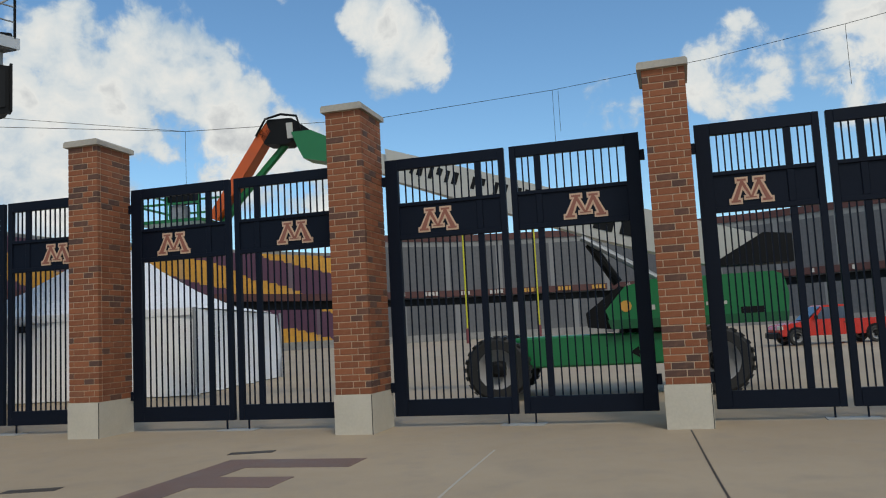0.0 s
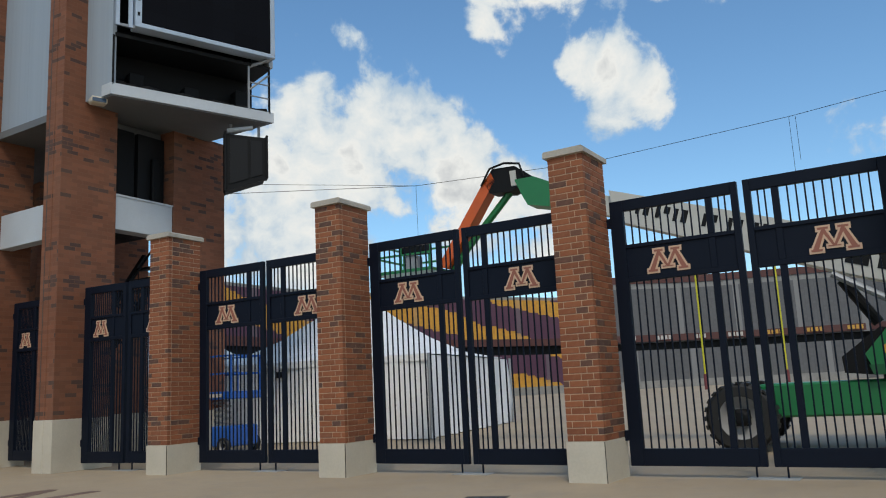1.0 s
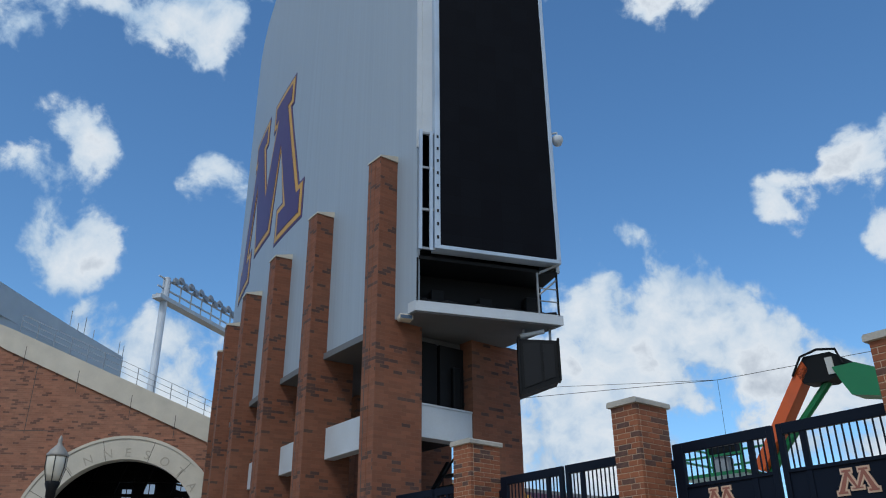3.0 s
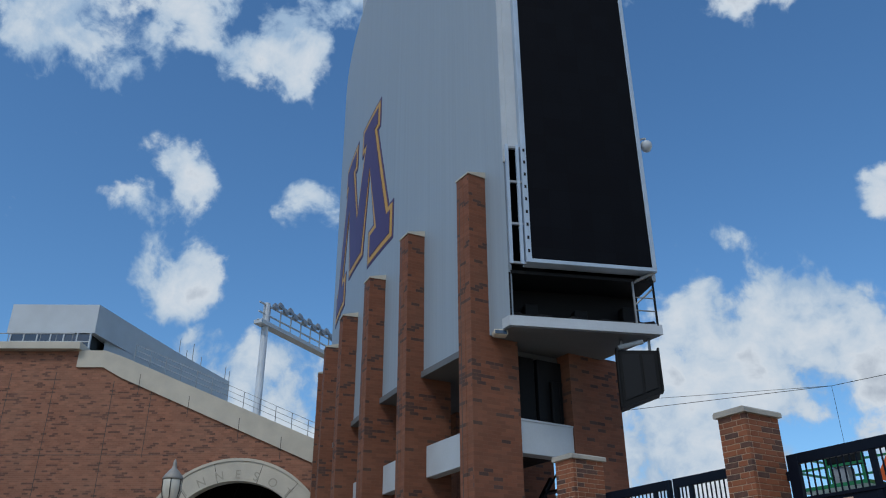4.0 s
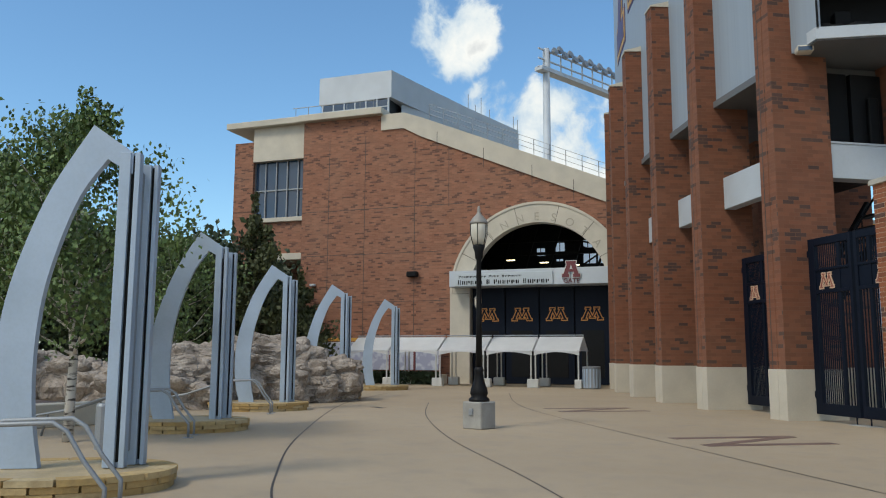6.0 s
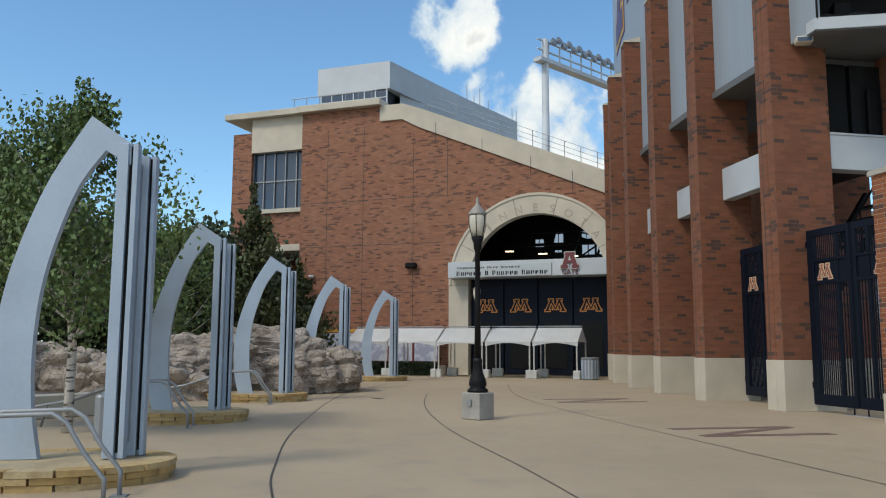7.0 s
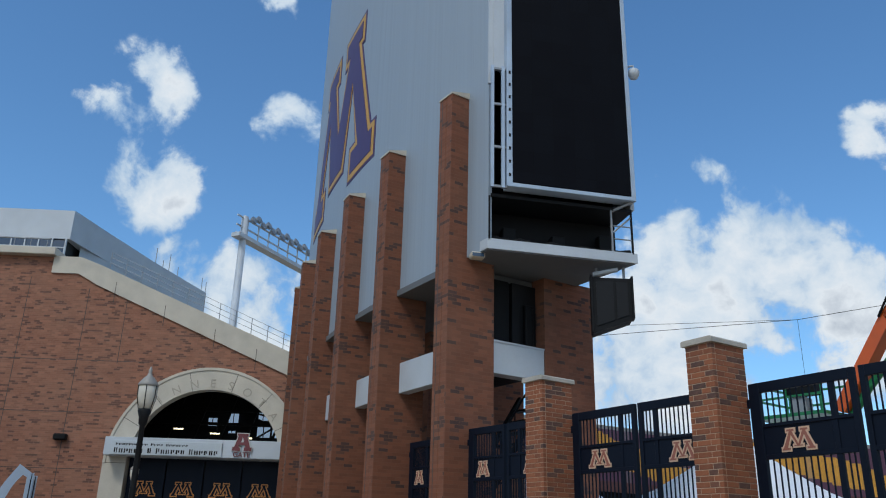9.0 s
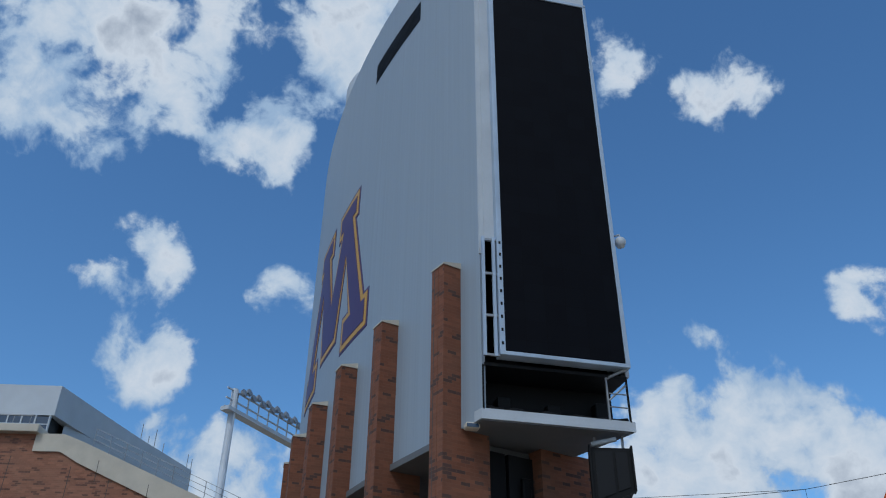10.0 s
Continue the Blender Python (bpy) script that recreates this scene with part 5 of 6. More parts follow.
for k, (az, d, sx, sy, sz) in enumerate(ROCKS):
    p = way(az, 0) * d
    boulder(p.x, p.y, sz * 0.55, sx, sy, sz, k + 1.0, az + random.uniform(-25, 25))


def planter():
    p, q = way(72.5, 0) * 21.0, way(95, 0) * 17.5
    u = q - p
    deg = math.degrees(math.atan2(u.y, u.x))
    t = thing("planter_wall", "low pale concrete planter wall before the rocks", "wall", turn(p.x, p.y, deg))
    part("wall", boxes((1.2, u.length, -0.25, 0.25, 0, 0.48), bevel=0.02), M["precast"], t)
    bm = boxes((2.0, u.length, -5.5, -0.25, 0, 0.30))
    soil = tagged(part("planting_bed", bm, M["soil"], m=turn(p.x, p.y, deg)), "brown bark mulch planting bed", "bed", kind="structure")
    for k in range(3):
        part("wall_joint", boxes((3.0 + k * 2.2, 3.02 + k * 2.2, 0.25, 0.254, 0.0, 0.48)), M["joint"], t)


M["soil"] = material("soil", worn((0.10, 0.065, 0.045), 0.6, 40.0, 3.0, 0.4), 0.95, bump=0.02)
planter()
bp = way(79.2, 0) * 14.2
post_ = thing("bollard", "short grey steel bollard", "bollard", turn(bp.x, bp.y, 0))
part("shaft", lathe([(0.11, 0), (0.11, 0.68), (0.09, 0.72), (0.02, 0.73)], 14), M["galv"], post_)


def leaf_build(hue):
    def build(n, co, uv):
        r = n.add("ShaderNodeNewGeometry").outputs["Random Per Island"]
        dark = tuple(c * 0.45 for c in hue) + (1,)
        return n.mix(r, dark, tuple(hue) + (1,)), None, None
    return build


M["leaf"] = material("leaf", leaf_build((0.125, 0.20, 0.055)), 0.55)
M["leaf_dark"] = material("leaf_dark", leaf_build((0.045, 0.075, 0.03)), 0.6)
M["needle"] = material("needle", leaf_build((0.085, 0.10, 0.035)), 0.65)
M["birch"] = material("birch", lambda n, co, uv: n.mix(n.ramp(n.noise(n.add("ShaderNodeMapping", None, Vector=co, Scale=(3, 3, 14)).outputs[0], 1.2, 4.0), [(0.52, 0.0), (0.60, 1.0)]), (0.50, 0.47, 0.42, 1), (0.06, 0.05, 0.045, 1)), 0.8)
M["bark"] = material("bark", worn((0.09, 0.07, 0.05), 0.6), 0.9, bump=0.01)


def tree(x, y, height, spread, seed, leaves, bark, leaf, size=0.11, low=0.22, cone=False, label="", lean=0.0):
    """Trunk, limbs and a crown of many small leaves gathered round the limb ends."""
    rng = random.Random(seed)
    t = thing("tree", label, "tree", turn(x, y, rng.uniform(0, 360)), "trees beyond the plaza")
    trunk = [(0, 0, 0)]
    for k in range(1, 9):
        trunk.append((lean * k / 8 + rng.uniform(-0.06, 0.06), rng.uniform(-0.06, 0.06) * k / 3, height * 0.93 * k / 8))
    r0 = 0.010 * height + 0.03
    part("trunk", tube(trunk, [r0 * (1 - 0.1 * k) for k in range(9)], sides=9), bark, t, smooth=True)
    ends = []
    for k in range(int(26 + height * 2)):
        f = low + (0.97 - low) * (k + rng.random()) / (26 + height * 2)
        z = height * 0.93 * f
        a = rng.uniform(0, 2 * math.pi)
        g = (f - low) / (1 - low)
        reach = spread * ((1.05 - g) if cone else (0.55 + 0.75 * math.sin(math.pi * min(1, g * 0.85 + 0.18)) - 0.35 * g)) * rng.uniform(0.6, 1.1)
        rise = reach * (0.15 if cone else rng.uniform(0.5, 1.0))
        i = min(7, int(f / 0.125))
        base = Vector(trunk[i]).lerp(Vector(trunk[i + 1]), f * 8 - i) if i < 8 else Vector(trunk[8])
        tip = base + Vector((math.cos(a) * reach, math.sin(a) * reach, rise))
        mid = base.lerp(tip, 0.5) + Vector((0, 0, -0.1 * reach))
        part("limb", tube([base, mid, tip], [r0 * 0.35 * (1.1 - g), r0 * 0.2, 0.008], sides=4), bark, t)
        ends += [(base.lerp(tip, q), reach * 0.30 + 0.12) for q in (0.45, 0.65, 0.85, 1.0, 1.08)]
    ends += [(Vector(trunk[8]) + Vector((0, 0, height * 0.06 * q)), 0.16) for q in (0.0, 0.6, 1.2)]

    def soft(s):
        return max(-1.7 * s, min(1.7 * s, rng.gauss(0, s)))
    verts, faces = [], []
    per = max(1, leaves // len(ends))
    for c, rad in ends:
        for _ in range(per):
            p = c + Vector((soft(rad * 0.55), soft(rad * 0.55), soft(rad * 0.6)))
            if p.z < 0.3:
                continue
            s = size * rng.uniform(0.6, 1.25)
            q = Euler((rng.uniform(0, 6.3), rng.uniform(0, 6.3), rng.uniform(0, 6.3))).to_matrix()
            k0 = len(verts)
            for lx, ly in ((-0.5, 0), (0, -0.42), (0.62, 0), (0, 0.42)):
                verts.append(p + q @ Vector((lx * s, ly * s, 0.12 * s * abs(ly))))
            faces.append((k0, k0 + 1, k0 + 2, k0 + 3))
    me = bpy.data.meshes.new("crown")
    me.from_pydata(verts, [], faces)
    me.materials.append(leaf)
    crown = new("crown", me)
    crown.parent = t
    return t


def tree_at(az, d, *args, **kw):
    p = way(az, 0) * d
    return tree(p.x, p.y, *args, **kw)


tree_at(81.2, 15.6, 6.2, 1.4, 3, 13000, M["birch"], M["leaf"], 0.088, 0.24, label="young birch tree with pale trunk and green leaves")
tree_at(86.0, 17.5, 5.4, 1.45, 4, 9000, M["birch"], M["leaf"], 0.09, 0.24, label="young birch tree with pale trunk and green leaves")
tree_at(75.2, 33.0, 6.2, 1.9, 5, 6000, M["birch"], M["leaf"], 0.14, 0.2, label="slender birch tree with small green leaves")
tree_at(69.9, 40.0, 9.3, 2.6, 6, 7000, M["bark"], M["needle"], 0.22, 0.1, cone=True, label="olive green conifer beside the brick building")
tree_at(66.6, 42.0, 5.6, 2.0, 7, 5000, M["bark"], M["needle"], 0.2, 0.1, cone=True, label="olive green conifer beside the brick building")
for k, (az, d, h, s) in enumerate(((73.0, 44, 7.2, 3.2), (75.8, 42, 6.8, 3.2), (78.6, 44, 7.0, 3.4), (82, 43, 7.4, 3.4), (86, 45, 7.6, 3.6), (90, 44, 7.4, 3.4), (71.2, 47, 6.0, 2.8), (80.2, 50, 8.0, 3.8), (84, 51, 8.0, 3.8))):
    tree_at(az, d, h, s, 20 + k, 6500, M["bark"], M["leaf_dark"], 0.32, 0.06, label="dark green leafy tree beyond the rock garden")


def hedge(az, d, length, deg):
    p = way(az, 0) * d
    rng = random.Random(int(az * 10))
    verts, faces = [], []
    for _ in range(1800):
        c = Vector((rng.uniform(0, length), rng.uniform(-0.4, 0.4), rng.uniform(0.02, 0.62)))
        q = Euler((rng.uniform(0, 6.3), rng.uniform(0, 6.3), 0)).to_matrix()
        k0 = len(verts)
        verts += [c + q @ Vector((a * 0.09, b * 0.07, 0)) for a, b in ((-1, -1), (1, -1), (1, 1), (-1, 1))]
        faces.append((k0, k0 + 1, k0 + 2, k0 + 3))
    me = bpy.data.meshes.new("hedge")
    me.from_pydata(verts, [], faces)
    me.materials.append(M["leaf_dark"])
    ob = new("hedge", me)
    ob.matrix_basis = turn(p.x, p.y, deg)
    tagged(ob, "low clipped green hedge along the wall", "hedge", kind="stuff")


h0 = hall_m @ Vector((-5.5, -1.6, 0))
hedge(math.degrees(math.atan2(-h0.x, h0.y)), math.hypot(h0.x, h0.y), 5.2, HALL_DEG)

# ---- stadium bowl beyond the fence ----
def seat_build(kind):
    def build(n, co, uv):
        xyz = n.add("ShaderNodeSeparateXYZ", None, Vector=uv)
        seat = n.add("ShaderNodeTexBrick", {"offset": 0.0}, Vector=uv, Color1=grey(0.3), Color2=grey(0.8), Mortar=grey(0.0), Scale=1.0, Mortar_Size=0.03, Brick_Width=0.52, Row_Height=0.85)
        aisle = n.ramp(n.math("FRACT", n.math("MULTIPLY", xyz.outputs[0], 1 / 9.5)), [(0.0, 1.0), (0.09, 1.0), (0.10, 0.0)], "CONSTANT")
        if kind == "grey":
            col = n.mix(seat.outputs["Color"], (0.20, 0.20, 0.21, 1), (0.33, 0.33, 0.335, 1))
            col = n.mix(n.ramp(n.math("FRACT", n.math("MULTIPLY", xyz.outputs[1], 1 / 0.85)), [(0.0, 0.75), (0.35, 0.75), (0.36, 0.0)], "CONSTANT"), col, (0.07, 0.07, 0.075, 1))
        else:
            slope = n.math("ADD", n.math("MULTIPLY", xyz.outputs[0], 1 / 31), n.math("MULTIPLY", xyz.outputs[1], 1 / 17))
            slope = n.math("ADD", slope, n.math("MULTIPLY", n.noise(uv, 0.12, 1.0), 0.35))
            gold = n.ramp(n.math("FRACT", slope), [(0.0, 0.0), (0.30, 1.0), (0.72, 0.0)], "CONSTANT")
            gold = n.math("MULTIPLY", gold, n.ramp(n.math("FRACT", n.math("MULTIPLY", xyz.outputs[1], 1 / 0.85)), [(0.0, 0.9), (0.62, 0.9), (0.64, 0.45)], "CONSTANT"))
            col = n.mix(gold, (0.11, 0.04, 0.075, 1), (0.75, 0.38, 0.035, 1))
            col = n.mix(n.math("MULTIPLY", seat.outputs["Color"], 0.35), col, (0.05, 0.03, 0.04, 1))
        return n.mix(n.math("MULTIPLY", aisle, 0.6 if kind == "grey" else 0.25), col, (0.30, 0.295, 0.29, 1)), None, None
    return build


M["seat_grey"] = material("seat_grey", seat_build("grey"), 0.7)
M["seat_gold"] = material("seat_gold", seat_build("gold"), 0.6)
M["stand_concrete"] = material("stand_concrete", worn((0.26, 0.255, 0.245), 0.8), 0.9)
M["fascia"] = material("fascia", plain((0.10, 0.035, 0.03)), 0.6)
M["number_white"] = material("number_white", plain((0.55, 0.52, 0.48)), 0.6)
M["yellow"] = material("yellow", plain((0.55, 0.52, 0.03)), 0.5)

RIM = [(34, 62), (27, 74), (18, 90), (9, 104), (0, 118), (-10, 128), (-20, 132), (-30, 128), (-40, 120), (-50, 110)]


def rim_point(k, out=0.0):
    """Plan point along the front of the stands, pushed outwards."""
    i = min(int(k), len(RIM) - 2)
    f = k - i
    p = (way(RIM[i][0], 0) * RIM[i][1]).lerp(way(RIM[i + 1][0], 0) * RIM[i + 1][1], f)
    d = p.normalized()
    return p + d * out


def stand(k0, k1, out, z, rows, rise, run, mat, label, steps=30):
    """A sweep of seat rows: a riser and a tread for each, laid along the front line."""
    t = thing("grandstand", label, "grandstand", None, "grandstands of the stadium bowl")
    lines, length, last = [], 0.0, None
    for s in range(steps + 1):
        base = rim_point(k0 + (k1 - k0) * s / steps, out)
        length += (base - last).length if last is not None else 0.0
        last = base
        lines.append((base, base.normalized(), length))
    for r in range(rows):
        a, h = r * run, z + r * rise
        prof = [(a, h - (1.2 if r == 0 else rise)), (a, h), (a, h + 0.42), (a + run * 0.4, h + 0.42), (a + run * 0.4, h + 0.02), (a + run, h)]
        verts, faces, uvs = [], [], []
        for base, d, far in lines:
            for i, (q, hh) in enumerate(prof):
                p = base + d * q
                verts.append((p.x, p.y, hh))
                uvs.append((far, r * 0.85 + i * 0.14))
        m_ = len(prof)
        for s in range(steps):
            for i in range(m_ - 1):
                faces.append((s * m_ + i, (s + 1) * m_ + i, (s + 1) * m_ + i + 1, s * m_ + i + 1))
        me = bpy.data.meshes.new("seat_row")
        me.from_pydata(verts, [], faces)
        lay = me.uv_layers.new(name="uv")
        for l in me.loops:
            lay.data[l.index].uv = uvs[l.vertex_index]
        me.materials.append(mat)
        ob = new("seat_row", me)
        ob.parent = t
    return t


def band(name, k0, k1, out, z0, z1, deep, mat, label, category, steps=30):
    bm = bmesh.new()
    rows = []
    for s in range(steps + 1):
        p = rim_point(k0 + (k1 - k0) * s / steps, out)
        q = p + p.normalized() * deep
        rows.append([bm.verts.new((p.x, p.y, z0)), bm.verts.new((p.x, p.y, z1)), bm.verts.new((q.x, q.y, z1)), bm.verts.new((q.x, q.y, z0))])
    for a, b in zip(rows, rows[1:]):
        for k in range(4):
            bm.faces.new((a[k], a[(k + 1) % 4], b[(k + 1) % 4], b[k]))
    bm.faces.new(rows[0])
    bm.faces.new(rows[-1][::-1])
    bmesh.ops.recalc_face_normals(bm, faces=bm.faces)
    return tagged(part(name, bm, mat), label, category, kind="structure")


SPLIT = 4.1
stand(0, SPLIT, 0.0, 1.2, 13, 0.36, 0.85, M["seat_gold"], "lower grandstand with maroon and gold seats")
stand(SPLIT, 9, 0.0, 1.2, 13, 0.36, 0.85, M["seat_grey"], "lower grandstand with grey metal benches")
stand(0, SPLIT, 13.0, 8.6, 17, 0.44, 0.85, M["seat_gold"], "upper grandstand with maroon and gold seats")
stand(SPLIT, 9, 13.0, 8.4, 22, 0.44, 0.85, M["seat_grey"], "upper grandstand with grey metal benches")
# the concourse is a solid wall, its shade painted near-black
band("concourse_wall", 0, 9, 14.0, 0.0, 8.3, 0.4, M["shade_and_dark"], "near-black wall for the shaded concourse under the upper stand", "wall")
band("fascia_wall", 0, 9, 12.6, 7.4, 8.5, 0.35, M["fascia"], "dark maroon fascia along the upper stand", "wall")
band("field_wall", 0, 9, -0.3, 0.0, 1.1, 0.28, M["stand_concrete"], "low concrete wall before the lower seats", "wall")
band("stand_rim", 0, SPLIT, 28.6, 8.0, 16.8, 0.4, M["stand_concrete"], "grey parapet behind the upper stand", "wall")
band("stand_rim", SPLIT, 9, 32.8, 8.0, 19.3, 0.4, M["stand_concrete"], "grey parapet behind the upper stand", "wall")
band("rim_band", SPLIT, 9, 32.6, 19.3, 20.6, 0.4, M["fascia"], "maroon band of signs along the stadium rim", "wall")


def year_boards():
    random.seed(8)
    t = thing("year_board", "row of pale year numbers on the maroon fascia", "sign")
    k = SPLIT + 0.1
    while k < 8.0:
        p = rim_point(k, 12.5)
        d = p.normalized()
        deg = math.degrees(math.atan2(d.y, d.x)) - 90
        for j in range(4):
            part("digit_bar", boxes((j * 0.62, j * 0.62 + 0.42, -0.06, 0.0, 7.65, 8.3)), M["number_white"] if k < 5.2 or k > 6.0 else M["gold_band"], t, m=turn(p.x, p.y, deg))
        k += 0.24


year_boards()
for az, d, h in ((-9.9, 92, 13.5), (-15.0, 88, 13.5)):
    p = way(az, 0) * d
    g = thing("goal_post", "bright yellow football goal post upright", "goal post", turn(p.x, p.y, 0))
    part("upright", tube([(0, 0, 0), (0, 0, h)], 0.10, sides=8), M["yellow"], g)
    part("pad", lathe([(0.2, 0), (0.2, 1.6), (0.12, 1.7)], 10), M["maroon"], g)


# ---- boom lift, pick-up, marquee and scissor lift behind the gates ----
def paint(name, col, rough=0.35):
    return material(name, lambda n, co, uv: n.mix(n.ramp(n.noise(co, 2.0, 6.0), [(0.5, 0.0), (0.8, 0.35)]), tuple(col) + (1,), tuple(c * 0.55 + 0.02 for c in col) + (1,)), rough)


M["green"] = paint("green", (0.008, 0.17, 0.055))
M["orange"] = paint("orange", (0.62, 0.10, 0.012))
M["cream"] = paint("cream", (0.50, 0.49, 0.45))
M["red"] = paint("red", (0.50, 0.018, 0.012), 0.25)
M["blue"] = paint("blue", (0.012, 0.11, 0.46))
M["tyre"] = material("tyre", worn((0.016, 0.016, 0.016), 0.7), 0.85)
M["rim_grey"] = paint("rim_grey", (0.30, 0.30, 0.30), 0.5)


def wheel(parent, x, y, r, width, mat_rim, lugs=True):
    """A tyre with tread blocks, a dished rim and a hub, facing -y."""
    m = pose(x, y, r, 90, 0, 0)
    ty = part("tyre", lathe([(r * 0.62, -width / 2), (r * 0.9, -width / 2), (r, -width * 0.35), (r, width * 0.35), (r * 0.9, width / 2), (r * 0.62, width / 2)], 30, caps=False), M["tyre"], parent, m=m)
    if lugs:
        for k in range(24):
            a = 2 * math.pi * k / 24
            part("tread_block", boxes((r - 0.01, r + 0.025, -0.045, 0.045, -width * 0.48, width * 0.48)), M["tyre"], ty, m=pose(0, 0, 0, 0, 0, math.degrees(a)))
    part("rim", lathe([(r * 0.20, width * 0.05), (r * 0.5, width * 0.12), (r * 0.60, width * 0.44), (r * 0.64, width * 0.5), (r * 0.64, -width * 0.4)], 24), mat_rim, ty, smooth=True)
    part("hub", lathe([(r * 0.26, width * 0.05), (r * 0.24, width * 0.45), (r * 0.15, width * 0.55), (r * 0.02, width * 0.56)], 12), M["black"], ty)


def boom_lift():
    t = thing("boom_lift", "green boom lift with cream boom and orange jib arm", "boom lift", turn(3.47, 16.59, -20.6))
    for x in (0.04, 4.42):
        for y in (0.0, 2.2):
            wheel(t, x, y, 0.66, 0.42, M["rim_grey"])
    part("chassis", boxes((0.35, 4.1, 0.35, 1.95, 0.62, 1.27), bevel=0.04), M["green"], t)
    part("axle", boxes((-0.12, 0.2, -0.1, 2.3, 0.5, 0.82), (4.26, 4.58, -0.1, 2.3, 0.5, 0.82), bevel=0.03), M["black"], t)
    part("axle_bracket", boxes((-0.15, 0.4, 0.2, 2.1, 0.8, 1.2), bevel=0.05), M["black"], t)
    part("arrow_sign", slab([(2.75, 0.88), (2.93, 0.76), (2.93, 0.84), (3.2, 0.84), (3.2, 0.92), (2.93, 0.92), (2.93, 1.0)], 0.335, 0.349), M["black"], t)
    part("turntable", lathe([(0.85, 1.27), (0.85, 1.36)], 24), M["black"], t, m=pose(3.4, 1.15, 0))
    hood = [(2.45, 1.36), (5.82, 1.36), (5.88, 1.9), (5.80, 2.28), (5.62, 2.36), (3.2, 2.34), (2.72, 2.22), (2.30, 1.75)]
    part("hood", slab(hood, 0.15, 2.15), M["green"], t)
    part("hood_band", slab([(2.40, 1.37), (5.825, 1.37), (5.85, 1.55), (2.34, 1.55)], 0.14, 0.149), M["dark_green"], t)
    part("nose", slab([(1.92, 1.42), (2.44, 1.36), (2.29, 1.75), (2.71, 2.225), (2.60, 2.24), (1.90, 1.72)], 0.25, 2.05), M["black"], t)
    part("hood_lettering", boxes((4.95, 5.4, 0.138, 0.149, 1.55, 1.68)), M["black"], t)
    part("hood_lettering", boxes((4.3, 4.7, 0.138, 0.149, 1.75, 1.82)), M["number_white"], t)
    part("hood_lettering", boxes((2.95, 3.3, 0.138, 0.149, 1.72, 1.82)), M["number_white"], t)
    part("flower_badge", lathe([(0.12, 0), (0.12, 0.012)], 10), M["gold_band"], t, m=pose(2.72, 0.145, 1.82, 90, 0, 0))
    # boom: cream box section from the rear pivot up over the hood
    main = [(6.12, 2.62), (6.05, 3.05), (5.7, 3.12), (1.61, 4.42), (-2.45, 5.78), (-2.35, 5.05), (2.3, 3.30), (4.4, 2.62)]
    part("boom", slab(main[::-1], 0.8, 1.4), M["cream"], t)
    part("boom_end", slab([(4.46, 2.56), (6.15, 2.56), (6.15, 3.14), (5.6, 3.2)], 0.74, 1.46), M["black"], t)
    part("inner_boom", slab([(-2.3, 5.15), (-4.2, 5.72), (-4.2, 6.16), (-2.3, 5.62)][::-1], 0.9, 1.3), M["cream"], t)
    for k, (x, z) in enumerate(((-1.85, 5.28), (-1.42, 5.13), (-1.05, 5.0), (-0.45, 4.80), (0.05, 4.63), (0.55, 4.46))):
        part("boom_lettering", boxes((0, 0.09, -0.008, 0.0, -0.14, 0.14), (0.17, 0.30, -0.008, 0.0, -0.14 + 0.12 * (k % 2), 0.14)), M["black"], t, m=pose(x, 0.796, z, 0, 18, 0))
    for k, (x, z) in enumerate(((2.2, 3.72), (2.75, 3.54))):
        part("boom_lettering", boxes((0, 0.42, -0.008, 0.0, -0.16, 0.16)), M["black"], t, m=pose(x, 0.796, z, 0, 18, 0))
    part("lift_cylinder", tube([(2.6, 1.1, 2.35), (2.05, 1.1, 3.25)], 0.11, sides=10), M["black"], t)
    part("lift_cylinder", tube([(3.4, 0.7, 2.4), (1.9, 0.7, 3.35)], 0.07, sides=8), M["galv"], t)
    jib = part("jib_link", slab([(-4.45, 5.75), (-3.9, 5.62), (-3.85, 6.22), (-4.25, 6.42), (-4.75, 6.42), (-4.6, 6.05)], 0.8, 1.4), M["green"], t)
    part("knuckle", slab([(-5.45, 6.2), (-4.9, 6.15), (-4.55, 6.3), (-4.45, 6.55), (-4.75, 6.78), (-5.35, 6.80), (-5.6, 6.5)], 0.85, 1.35), M["black"], t)
    part("knuckle_plate", slab([(-4.85, 6.28), (-4.7, 6.28), (-4.72, 6.66), (-4.88, 6.66)], 0.82, 0.849), M["cream"], t)
    part("hose", tube([(-4.5, 0.8, 6.45), (-4.6, 0.8, 6.8), (-5.0, 0.8, 6.88), (-5.4, 0.8, 6.8), (-5.65, 0.8, 6.4)], 0.03, sides=6), M["black"], t)
    part("jib_arm", slab([(-5.65, 6.45), (-7.0, 4.55), (-6.75, 4.45), (-5.3, 6.5), (-5.4, 6.72)], 0.85, 1.25), M["orange"], t)
    part("jib_strut", tube([(-5.0, 1.1, 6.2), (-6.25, 1.1, 4.95), (-6.7, 1.1, 4.4)], 0.09, sides=8), M["green"], t)
    bk = part("basket", boxes((-8.65, -6.95, 0.4, 1.9, 4.42, 4.5)), M["green"], t)
    for x in (-8.65, -7.85, -6.98):
        for y in (0.4, 1.87):
            part("basket_post", boxes((x, x + 0.04, y, y + 0.04, 4.5, 5.24)), M["green"], bk)
    for z in (4.85, 5.2):
        part("basket_rail", boxes((-8.65, -6.94, 0.4, 0.44, z, z + 0.05), (-8.65, -6.94, 1.86, 1.9, z, z + 0.05), (-8.65, -8.61, 0.4, 1.9, z, z + 0.05)), M["green"], bk)
